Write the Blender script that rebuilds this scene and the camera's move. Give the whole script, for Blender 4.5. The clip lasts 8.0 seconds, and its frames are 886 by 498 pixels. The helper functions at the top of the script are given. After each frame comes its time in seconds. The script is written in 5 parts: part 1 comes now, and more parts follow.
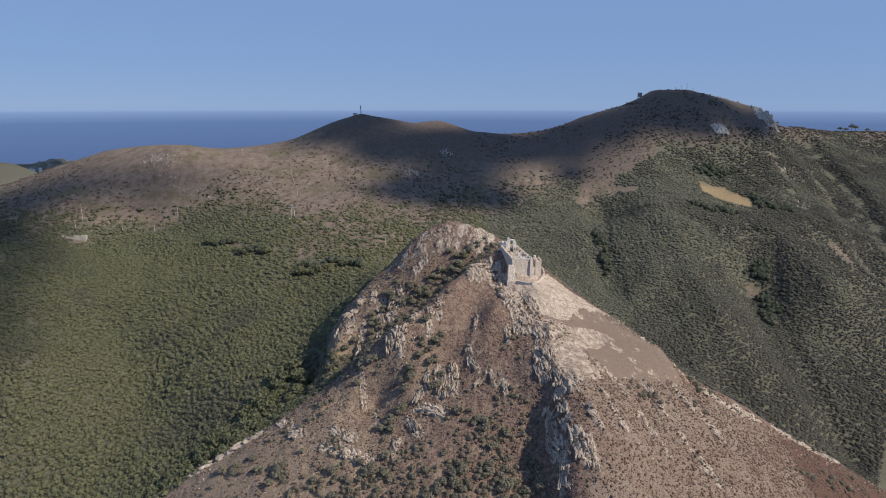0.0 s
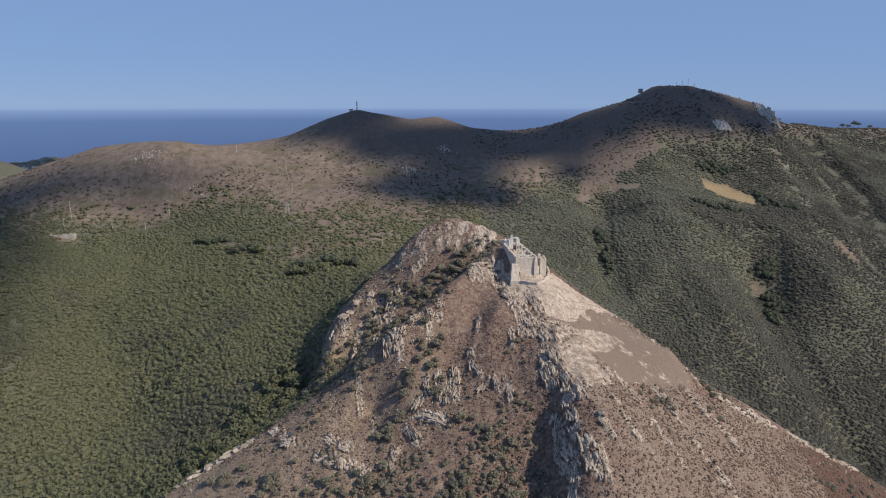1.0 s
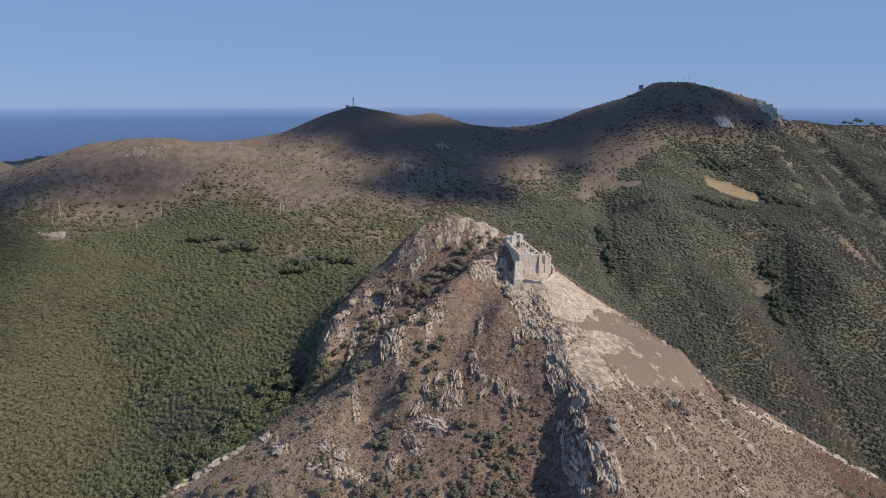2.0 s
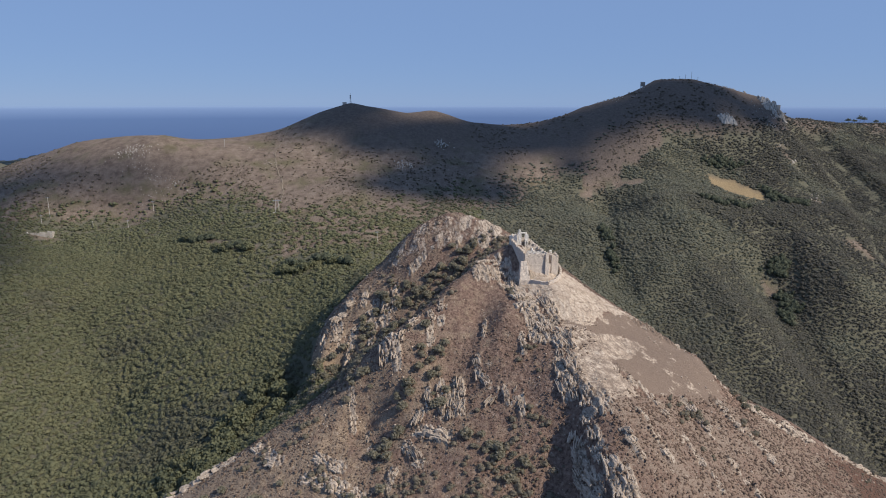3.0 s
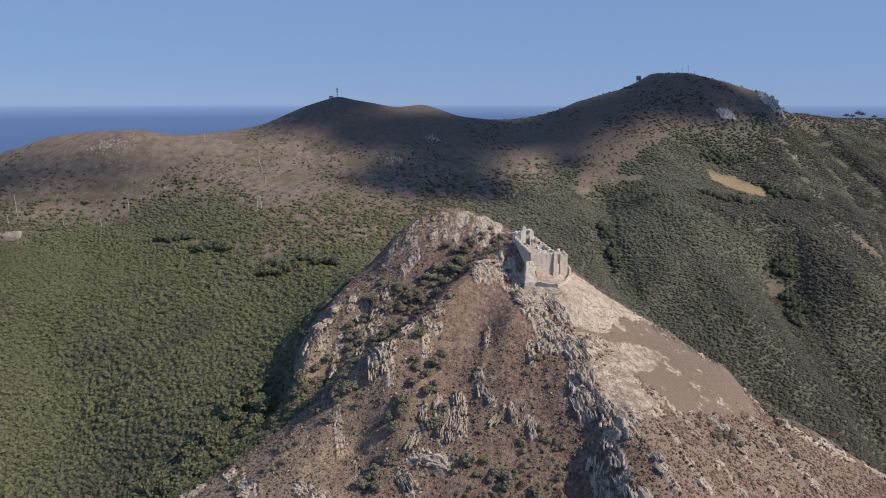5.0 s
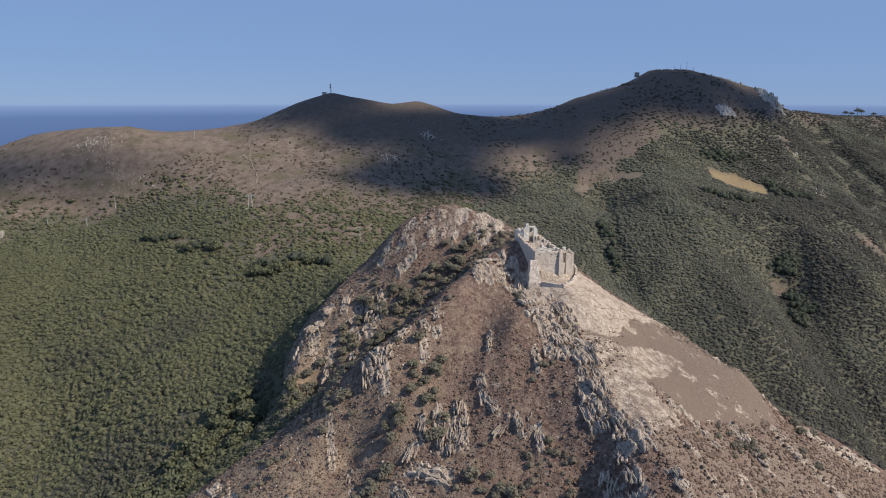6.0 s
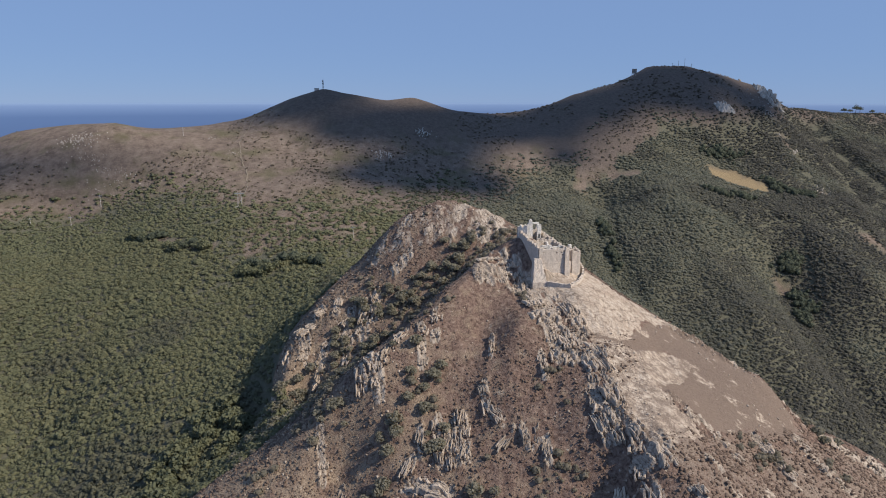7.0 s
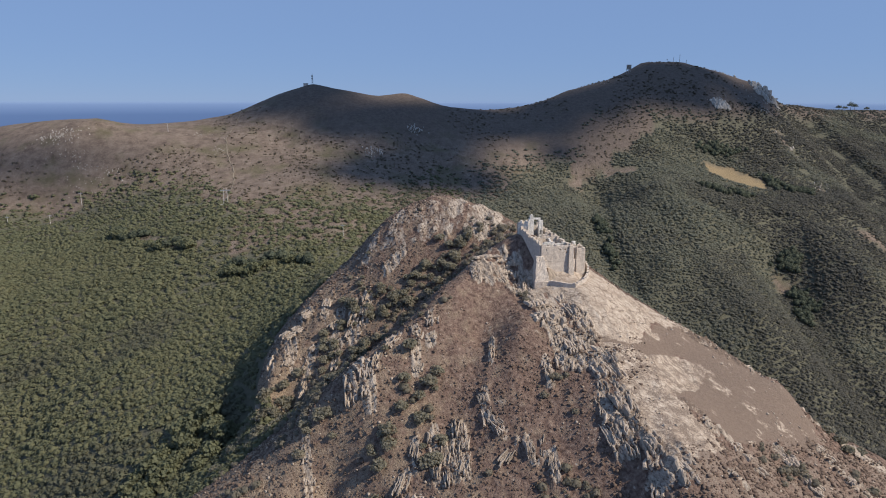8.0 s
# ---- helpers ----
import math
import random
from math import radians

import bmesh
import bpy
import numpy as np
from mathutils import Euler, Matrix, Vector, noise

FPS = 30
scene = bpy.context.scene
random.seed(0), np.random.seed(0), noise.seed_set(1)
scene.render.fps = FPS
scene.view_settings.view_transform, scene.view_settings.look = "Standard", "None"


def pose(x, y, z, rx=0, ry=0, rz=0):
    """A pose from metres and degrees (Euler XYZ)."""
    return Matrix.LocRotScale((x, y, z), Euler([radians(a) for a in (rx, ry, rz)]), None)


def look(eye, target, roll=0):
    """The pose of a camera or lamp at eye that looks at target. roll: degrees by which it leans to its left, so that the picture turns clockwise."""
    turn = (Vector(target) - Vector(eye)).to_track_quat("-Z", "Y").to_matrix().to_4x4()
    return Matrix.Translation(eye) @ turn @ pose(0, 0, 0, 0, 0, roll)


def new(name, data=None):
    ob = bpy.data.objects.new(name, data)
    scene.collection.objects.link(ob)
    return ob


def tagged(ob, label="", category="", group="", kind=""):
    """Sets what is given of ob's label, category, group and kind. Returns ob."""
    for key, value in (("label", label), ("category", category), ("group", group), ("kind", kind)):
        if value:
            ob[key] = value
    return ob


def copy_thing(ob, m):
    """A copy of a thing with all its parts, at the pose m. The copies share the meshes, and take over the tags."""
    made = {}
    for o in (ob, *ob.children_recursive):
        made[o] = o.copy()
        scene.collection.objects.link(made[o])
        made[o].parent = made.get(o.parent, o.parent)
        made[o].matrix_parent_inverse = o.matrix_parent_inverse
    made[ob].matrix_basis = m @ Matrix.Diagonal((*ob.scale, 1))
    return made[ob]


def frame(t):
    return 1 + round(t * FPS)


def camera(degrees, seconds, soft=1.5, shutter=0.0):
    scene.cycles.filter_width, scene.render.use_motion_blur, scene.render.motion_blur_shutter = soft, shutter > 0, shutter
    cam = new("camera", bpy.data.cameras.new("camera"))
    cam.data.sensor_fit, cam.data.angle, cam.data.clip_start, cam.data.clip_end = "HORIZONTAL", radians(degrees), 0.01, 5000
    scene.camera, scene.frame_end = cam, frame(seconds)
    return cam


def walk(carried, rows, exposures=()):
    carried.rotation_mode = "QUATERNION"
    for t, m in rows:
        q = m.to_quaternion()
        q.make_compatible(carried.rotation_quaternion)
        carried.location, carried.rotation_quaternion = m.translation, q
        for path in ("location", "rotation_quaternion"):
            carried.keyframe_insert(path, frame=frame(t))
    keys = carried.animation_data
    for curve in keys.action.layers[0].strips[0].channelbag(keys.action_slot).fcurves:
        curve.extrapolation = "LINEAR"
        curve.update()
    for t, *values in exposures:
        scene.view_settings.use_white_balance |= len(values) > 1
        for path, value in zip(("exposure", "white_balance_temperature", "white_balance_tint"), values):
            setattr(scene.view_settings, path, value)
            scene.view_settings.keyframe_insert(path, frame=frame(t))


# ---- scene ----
cam = camera(70.0, 8.0, soft=1.0)
METRES, EYE, TILT, LEAN, TURN = 110.0, 457.0, -13.0, 0.0, 0.0
ROWS = [
    (0.0, 0.0, 0.0, 0.0, 0.0, 0.0, -0.0),
    (0.5, -0.0077, 0.0639, 0.0008, 0.01, -0.05, -0.01),
    (1.0, -0.0143, 0.1274, -0.0025, -0.3, -0.11, 0.06),
    (1.5, -0.0206, 0.1852, -0.0083, -0.51, -0.14, 0.08),
    (3.0, -0.0396, 0.3712, -0.0151, -0.79, -0.16, 0.17),
    (3.5, -0.0452, 0.4329, -0.015, -1.04, -0.17, 0.22),
    (4.0, -0.0508, 0.4948, -0.015, -1.29, -0.17, 0.27),
    (4.5, -0.0562, 0.5571, -0.0157, -1.55, -0.19, 0.34),
    (6.0, -0.0702, 0.7444, -0.0229, -2.29, -0.23, 0.51),
    (6.5, -0.0745, 0.807, -0.0253, -2.56, -0.24, 0.57),
    (7.0, -0.0786, 0.8689, -0.0294, -2.84, -0.24, 0.63),
    (7.5, -0.0817, 0.9319, -0.0327, -3.13, -0.28, 0.67),
    (8.0, -0.0841, 0.9952, -0.0357, -3.63, -0.31, 0.75),
]
walk(cam, [(t, pose(0, 0, EYE, TILT, LEAN, TURN) @ pose(METRES * x, METRES * y, METRES * z, 90 + pitch, roll, yaw)) for t, x, y, z, yaw, pitch, roll in ROWS])

# ---- light: hazy blue afternoon, sun high on the camera's right ----
SUN = Vector((0.66, -0.34, 0.67)).normalized()
world = bpy.data.worlds.new("world")
scene.world = world
world.use_nodes = True
wn = world.node_tree
sky = wn.nodes.new("ShaderNodeTexSky")
sky.sky_type, sky.sun_disc = "NISHITA", False
sky.sun_elevation = math.asin(SUN.z)
sky.sun_rotation = math.atan2(SUN.x, SUN.y)
sky.altitude, sky.air_density, sky.dust_density, sky.ozone_density = 3000, 1.0, 0.0, 5.0
haze = wn.nodes.new("ShaderNodeMix")
haze.data_type = "RGBA"
haze.inputs[0].default_value, haze.inputs[7].default_value = 0.85, (2.5, 3.95, 7.1, 1)
wn.links.new(sky.outputs[0], haze.inputs[6])
wn.links.new(haze.outputs[2], wn.nodes["Background"].inputs[0])
wn.nodes["Background"].inputs[1].default_value = 0.0795
sun = new("sun", bpy.data.lights.new("sun", "SUN"))
sun.data.energy, sun.data.angle, sun.data.color = 4.8, radians(0.9), (1.0, 0.90, 0.77)
sun.matrix_world = look(SUN * 3000, (0, 0, 0))
scene.view_settings.exposure = 0.12

# ---- materials ----
def nodes_of(name):
    m = bpy.data.materials.new(name)
    m.use_nodes = True
    return m, m.node_tree.nodes, m.node_tree.links, m.node_tree.nodes["Principled BSDF"]


def put(n, l, sock, value):
    if isinstance(value, bpy.types.NodeSocket):
        l.new(value, sock)
    else:
        sock.default_value = value


def noise_tex(n, l, coords, scale, detail=4.0, rough=0.6, kind="noise"):
    t = n.new("ShaderNodeTexNoise" if kind == "noise" else "ShaderNodeTexVoronoi")
    t.inputs["Scale"].default_value = scale
    if kind == "noise":
        t.inputs["Detail"].default_value, t.inputs["Roughness"].default_value = detail, rough
    l.new(coords, t.inputs["Vector"])
    return t.outputs["Fac"] if kind == "noise" else t.outputs["Distance"]


def ramp(n, l, fac, stops):
    r = n.new("ShaderNodeValToRGB")
    e = r.color_ramp.elements
    while len(e) < len(stops):
        e.new(0.5)
    for k, (p, c) in enumerate(stops):
        e[k].position = p
        e[k].color = (*c, 1) if len(c) == 3 else c
    l.new(fac, r.inputs[0])
    return r.outputs[0]


def mix(n, l, fac, a, b):
    m = n.new("ShaderNodeMix")
    m.data_type = "RGBA"
    put(n, l, m.inputs[0], fac)
    put(n, l, m.inputs[6], a if isinstance(a, bpy.types.NodeSocket) else (*a, 1))
    put(n, l, m.inputs[7], b if isinstance(b, bpy.types.NodeSocket) else (*b, 1))
    return m.outputs[2]


def calc(n, l, op, a, b=0.0, clamp=False):
    m = n.new("ShaderNodeMath")
    m.operation, m.use_clamp = op, clamp
    put(n, l, m.inputs[0], a)
    put(n, l, m.inputs[1], b)
    return m.outputs[0]


def span(n, l, v, lo, hi):
    m = n.new("ShaderNodeMapRange")
    m.inputs[1].default_value, m.inputs[2].default_value = lo, hi
    l.new(v, m.inputs[0])
    return m.outputs[0]


def bump(n, l, bsdf, height, strength, distance):
    b = n.new("ShaderNodeBump")
    b.inputs["Strength"].default_value, b.inputs["Distance"].default_value = strength, distance
    l.new(height, b.inputs["Height"])
    l.new(b.outputs[0], bsdf.inputs["Normal"])


def attr(n, name):
    a = n.new("ShaderNodeAttribute")
    a.attribute_name = name
    return a.outputs["Fac"]


def world_xyz(n):
    return n.new("ShaderNodeNewGeometry").outputs["Position"]


def stretch(n, l, coords, s):
    m = n.new("ShaderNodeMapping")
    m.inputs["Scale"].default_value = s
    l.new(coords, m.inputs[0])
    return m.outputs[0]


def turned(n, l, coords, degrees, s):
    """Coordinates turned about the upright, then stretched."""
    r = n.new("ShaderNodeMapping")
    r.inputs["Rotation"].default_value = (0, 0, radians(degrees))
    l.new(coords, r.inputs[0])
    return stretch(n, l, r.outputs[0], s)


def ground_material():
    m, n, l, b = nodes_of("mountain_ground")
    p = world_xyz(n)
    big, mid = noise_tex(n, l, p, 0.035, 5), noise_tex(n, l, p, 0.22, 6, 0.65)
    fine, grain = noise_tex(n, l, p, 0.9, 6, 0.7), noise_tex(n, l, p, 3.2, 4, 0.7)
    # crag: russet heath, straw and grey soil
    heath = ramp(n, l, fine, [(0.34, (0.07, 0.046, 0.037)), (0.46, (0.147, 0.098, 0.078)), (0.57, (0.208, 0.146, 0.115)), (0.70, (0.31, 0.235, 0.182))])
    straw = ramp(n, l, grain, [(0.34, (0.12, 0.088, 0.064)), (0.5, (0.25, 0.188, 0.137)), (0.66, (0.38, 0.30, 0.218))])
    plan = n.new("ShaderNodeSeparateXYZ")
    l.new(p, plan.inputs[0])
    west = calc(n, l, "MULTIPLY", calc(n, l, "SUBTRACT", 14.0, plan.outputs[0]), 0.003)
    crag = mix(n, l, span(n, l, calc(n, l, "ADD", mid, west), 0.50, 0.70), heath, straw)
    rust = ramp(n, l, grain, [(0.3, (0.06, 0.034, 0.027)), (0.55, (0.125, 0.07, 0.052)), (0.8, (0.20, 0.125, 0.09))])
    crag = mix(n, l, calc(n, l, "MULTIPLY", attr(n, "rust"), span(n, l, fine, 0.36, 0.52)), crag, rust)
    stone = ramp(n, l, noise_tex(n, l, turned(n, l, p, -17, (1.5, 0.28, 0.45)), 1.0, 8, 0.74), [(0.35, (0.065, 0.052, 0.043)), (0.45, (0.26, 0.211, 0.17)), (0.54, (0.41, 0.345, 0.283)), (0.70, (0.56, 0.482, 0.398))])
    # scattered stone where the noise peaks, and all along the ribs
    speck = span(n, l, calc(n, l, "ADD", noise_tex(n, l, p, 0.55, 8, 0.75), calc(n, l, "MULTIPLY", mid, 0.25)), 0.745, 0.785)
    grit = span(n, l, calc(n, l, "ADD", noise_tex(n, l, p, 1.3, 8, 0.78), calc(n, l, "MULTIPLY", noise_tex(n, l, turned(n, l, p, 40, (0.35, 1.0, 1.0)), 0.16, 6, 0.7), 0.6)), 0.72, 0.86)
    gravel = ramp(n, l, grain, [(0.3, (0.15, 0.112, 0.088)), (0.5, (0.228, 0.178, 0.142)), (0.7, (0.335, 0.272, 0.218))])
    crag = mix(n, l, calc(n, l, "MULTIPLY", attr(n, "east"), grit), crag, gravel)
    rib = span(n, l, calc(n, l, "ADD", calc(n, l, "MULTIPLY", attr(n, "rock"), 0.62), calc(n, l, "MULTIPLY", noise_tex(n, l, stretch(n, l, p, (1.0, 0.45, 0.6)), 0.7, 8, 0.78), 0.8)), 0.80, 0.90)
    crag = mix(n, l, calc(n, l, "MAXIMUM", speck, rib), crag, stone)
    # flat pale rock split by cracks, bare trodden soil between
    seams = noise_tex(n, l, turned(n, l, p, 52, (0.3, 1.0, 1.0)), 0.9, 10, 0.78)
    slab = ramp(n, l, seams, [(0.36, (0.18, 0.137, 0.105)), (0.43, (0.39, 0.316, 0.25)), (0.52, (0.50, 0.418, 0.337)), (0.68, (0.61, 0.526, 0.433))])
    slab = mix(n, l, calc(n, l, "MULTIPLY", span(n, l, mid, 0.46, 0.60), 0.5), slab, (0.33, 0.255, 0.195))
    bent = n.new("ShaderNodeVectorMath")
    bent.operation = "MULTIPLY_ADD"
    bent.inputs[1].default_value = (3.0, 3.0, 3.0)
    warp = n.new("ShaderNodeTexNoise")
    warp.inputs["Scale"].default_value, warp.inputs["Detail"].default_value = 0.35, 6
    l.new(p, warp.inputs["Vector"])
    l.new(warp.outputs["Color"], bent.inputs[0])
    l.new(turned(n, l, p, 40, (0.5, 1.0, 1.0)), bent.inputs[2])
    cracks = []
    for scale, width in ((0.38, 0.05), (1.0, 0.075)):
        v = n.new("ShaderNodeTexVoronoi")
        v.feature = "DISTANCE_TO_EDGE"
        v.inputs["Scale"].default_value = scale
        l.new(bent.outputs[0], v.inputs["Vector"])
        cracks.append(span(n, l, v.outputs["Distance"], 0.0, width))
    crack = calc(n, l, "MULTIPLY", cracks[0], calc(n, l, "ADD", calc(n, l, "MULTIPLY", cracks[1], 0.5), 0.5))
    slab = mix(n, l, crack, (0.19, 0.145, 0.112), slab)
    earth = ramp(n, l, noise_tex(n, l, p, 1.6, 5, 0.6), [(0.3, (0.165, 0.124, 0.098)), (0.55, (0.198, 0.150, 0.119)), (0.8, (0.235, 0.181, 0.144))])
    bits = span(n, l, calc(n, l, "ADD", noise_tex(n, l, turned(n, l, p, 52, (0.65, 1.0, 1.0)), 0.2, 10, 0.72), calc(n, l, "MULTIPLY", fine, 0.22)), 0.70, 0.73)
    crag = mix(n, l, attr(n, "stony"), crag, mix(n, l, span(n, l, noise_tex(n, l, p, 0.4, 8, 0.75), 0.44, 0.52), gravel, slab))
    crag = mix(n, l, attr(n, "soil"), crag, mix(n, l, bits, earth, slab))
    crag = mix(n, l, attr(n, "slab"), crag, slab)
    # far slopes: dry grass with low dark heath
    grass = ramp(n, l, noise_tex(n, l, p, 0.12, 7, 0.7), [(0.32, (0.09, 0.069, 0.056)), (0.46, (0.155, 0.119, 0.096)), (0.60, (0.202, 0.16, 0.129)), (0.76, (0.26, 0.214, 0.174))])
    grass = mix(n, l, calc(n, l, "MULTIPLY", span(n, l, noise_tex(n, l, p, 0.45, 8, 0.8), 0.5, 0.62), 0.55), grass, (0.095, 0.074, 0.056))
    grass = mix(n, l, calc(n, l, "MULTIPLY", span(n, l, noise_tex(n, l, p, 0.8, 7, 0.8), 0.56, 0.66), 0.6), grass, (0.36, 0.29, 0.22))
    grass = mix(n, l, calc(n, l, "MULTIPLY", span(n, l, big, 0.5, 0.68), 0.7), grass, (0.105, 0.098, 0.052))
    floor = ramp(n, l, mid, [(0.35, (0.1, 0.098, 0.071)), (0.7, (0.126, 0.118, 0.084))])
    ling = ramp(n, l, noise_tex(n, l, p, 0.3, 8, 0.75), [(0.34, (0.082, 0.066, 0.056)), (0.5, (0.122, 0.097, 0.082)), (0.68, (0.168, 0.133, 0.11))])
    grass = mix(n, l, calc(n, l, "MULTIPLY", attr(n, "heather"), 0.85), grass, ling)
    col = mix(n, l, attr(n, "crag"), grass, crag)
    col = mix(n, l, attr(n, "wood"), col, floor)
    col = mix(n, l, attr(n, "field"), col, ramp(n, l, fine, [(0.3, (0.17, 0.125, 0.072)), (0.52, (0.25, 0.19, 0.11)), (0.7, (0.31, 0.24, 0.145))]))
    l.new(col, b.inputs["Base Color"])
    b.inputs["Roughness"].default_value = 0.95
    b.inputs["Specular IOR Level"].default_value = 0.15
    h = calc(n, l, "ADD", calc(n, l, "MULTIPLY", fine, 1.0), calc(n, l, "MULTIPLY", grain, 0.35))
    bump(n, l, b, h, 0.8, 0.75)
    return m


def stone_material(name, dark, middle, light, size, rise=0.25, streak=0.0):
    m, n, l, b = nodes_of(name)
    p = world_xyz(n)
    a = noise_tex(n, l, stretch(n, l, p, (1, 1, 0.5)), 0.9 / size, 8, 0.72)
    c = ramp(n, l, a, [(0.28, dark), (0.48, middle), (0.72, light)])
    big = noise_tex(n, l, p, 0.12 / size, 4)
    c = mix(n, l, span(n, l, big, 0.5, 0.75), c, tuple(0.55 * v for v in middle))
    worn = n.new("ShaderNodeObjectInfo").outputs["Random"]
    c = mix(n, l, calc(n, l, "MULTIPLY", worn, 0.42), c, tuple(0.48 * v for v in middle))
    if streak:
        s = noise_tex(n, l, stretch(n, l, p, (1.5, 1.5, 0.12)), 1.4, 4)
        c = mix(n, l, calc(n, l, "MULTIPLY", span(n, l, s, 0.52, 0.72), streak), c, tuple(0.5 * v for v in dark))
    l.new(c, b.inputs["Base Color"])
    b.inputs["Roughness"].default_value = 0.9
    b.inputs["Specular IOR Level"].default_value = 0.2
    bump(n, l, b, calc(n, l, "ADD", a, noise_tex(n, l, p, 4.0 / size, 5, 0.7)), 0.8, rise * size)
    return m


def masonry_material(name, dark, middle, light):
    """Rough coursed rubble, stones about 0.35 m long, with stains that run down."""
    m, n, l, b = nodes_of(name)
    p = world_xyz(n)
    v = n.new("ShaderNodeTexVoronoi")
    v.feature = "DISTANCE_TO_EDGE"
    v.inputs["Scale"].default_value = 2.6
    l.new(stretch(n, l, p, (1, 1, 1.7)), v.inputs["Vector"])
    joint = span(n, l, v.outputs["Distance"], 0.0, 0.09)
    tone = ramp(n, l, noise_tex(n, l, p, 1.2, 7, 0.7), [(0.3, dark), (0.5, middle), (0.7, light)])
    c = mix(n, l, joint, tuple(0.95 * x for x in dark), tone)
    s = noise_tex(n, l, stretch(n, l, p, (0.9, 0.9, 0.1)), 1.2, 5)
    c = mix(n, l, calc(n, l, "MULTIPLY", span(n, l, s, 0.5, 0.7), 0.45), c, tuple(0.55 * x for x in middle))
    l.new(c, b.inputs["Base Color"])
    b.inputs["Roughness"].default_value = 0.92
    b.inputs["Specular IOR Level"].default_value = 0.2
    bump(n, l, b, calc(n, l, "ADD", joint, noise_tex(n, l, p, 5.0, 4)), 0.7, 0.08)
    return m


def leaf_material(name, tones, spread=1.0, through_leaf=0.0):
    """Foliage whose tone changes from plant to plant, from leaf spray to leaf spray and, slowly, over the land."""
    m, n, l, b = nodes_of(name)
    g = n.new("ShaderNodeNewGeometry")
    big = noise_tex(n, l, g.outputs["Position"], 0.02, 4)
    v = calc(n, l, "ADD", calc(n, l, "MULTIPLY", g.outputs["Random Per Island"], 0.2 * spread), calc(n, l, "MULTIPLY", big, 0.55))
    v = calc(n, l, "ADD", v, calc(n, l, "MULTIPLY", noise_tex(n, l, g.outputs["Position"], 0.075, 4), 0.3))
    v = calc(n, l, "ADD", v, calc(n, l, "MULTIPLY", attr(n, "tone"), 0.22 * spread))
    v = calc(n, l, "ADD", v, calc(n, l, "MULTIPLY", n.new("ShaderNodeObjectInfo").outputs["Random"], 0.12))
    c = ramp(n, l, v, [(0.2 + 0.75 * k / (len(tones) - 1), t) for k, t in enumerate(tones)])
    # trees that have lost their green, with some haze painted into the grey
    c = mix(n, l, calc(n, l, "MULTIPLY", attr(n, "dry"), 0.85), c, (0.112, 0.107, 0.094))
    l.new(c, b.inputs["Base Color"])
    b.inputs["Roughness"].default_value = 0.75
    b.inputs["Specular IOR Level"].default_value = 0.2
    # leaves let some light through
    glow, both = n.new("ShaderNodeBsdfTranslucent"), n.new("ShaderNodeMixShader")
    l.new(c, glow.inputs[0])
    both.inputs[0].default_value = through_leaf
    l.new(b.outputs[0], both.inputs[1])
    l.new(glow.outputs[0], both.inputs[2])
    l.new(both.outputs[0], n["Material Output"].inputs[0])
    return m


def plain_material(name, colour, rough=0.6, metal=0.0, scale=3.0):
    m, n, l, b = nodes_of(name)
    f = noise_tex(n, l, world_xyz(n), scale, 5)
    l.new(ramp(n, l, f, [(0.3, tuple(0.75 * v for v in colour)), (0.7, tuple(min(1, 1.15 * v) for v in colour))]), b.inputs["Base Color"])
    b.inputs["Roughness"].default_value, b.inputs["Metallic"].default_value = rough, metal
    return m


def sea_material():
    m, n, l, b = nodes_of("hazed_sea_water")
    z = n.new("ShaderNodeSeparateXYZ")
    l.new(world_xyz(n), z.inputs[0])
    # distance haze painted in: the base colour pales up to the horizon
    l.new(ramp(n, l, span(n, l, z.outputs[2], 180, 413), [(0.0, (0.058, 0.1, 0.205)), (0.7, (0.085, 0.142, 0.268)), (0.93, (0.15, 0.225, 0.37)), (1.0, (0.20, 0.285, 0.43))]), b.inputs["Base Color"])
    b.inputs["Roughness"].default_value = 0.9
    b.inputs["Specular IOR Level"].default_value = 0.1
    return m


def cloud_material():
    """Thin white vapour: each billow lets most of the sun through, many together shade the land."""
    m, n, l, b = nodes_of("cloud_white")
    b.inputs["Base Color"].default_value, b.inputs["Roughness"].default_value = (0.8, 0.8, 0.8, 1), 1.0
    clear, both = n.new("ShaderNodeBsdfTransparent"), n.new("ShaderNodeMixShader")
    both.inputs[0].default_value = 0.84
    l.new(b.outputs[0], both.inputs[1])
    l.new(clear.outputs[0], both.inputs[2])
    l.new(both.outputs[0], n["Material Output"].inputs[0])
    return m


GROUND = ground_material()
SEA = sea_material()
ROCK = stone_material("pale_rock", (0.19, 0.146, 0.112), (0.49, 0.402, 0.32), (0.66, 0.56, 0.458), 1.0, 0.3, 0.4)
FAR_ROCK = stone_material("grey_rock", (0.22, 0.195, 0.168), (0.44, 0.40, 0.35), (0.60, 0.56, 0.50), 3.0, 0.1)
WALL = masonry_material("rubble_masonry", (0.45, 0.378, 0.318), (0.60, 0.52, 0.44), (0.72, 0.64, 0.55))
PLASTER = masonry_material("pale_plaster", (0.55, 0.51, 0.455), (0.70, 0.665, 0.61), (0.82, 0.79, 0.735))
EARTH = stone_material("packed_earth", (0.26, 0.20, 0.15), (0.38, 0.31, 0.24), (0.48, 0.40, 0.32), 0.8, 0.1)
WOODS = leaf_material("woodland_leaves", [(0.133, 0.148, 0.098), (0.163, 0.175, 0.107), (0.191, 0.194, 0.113), (0.22, 0.211, 0.122)], 0.8, 0.45)
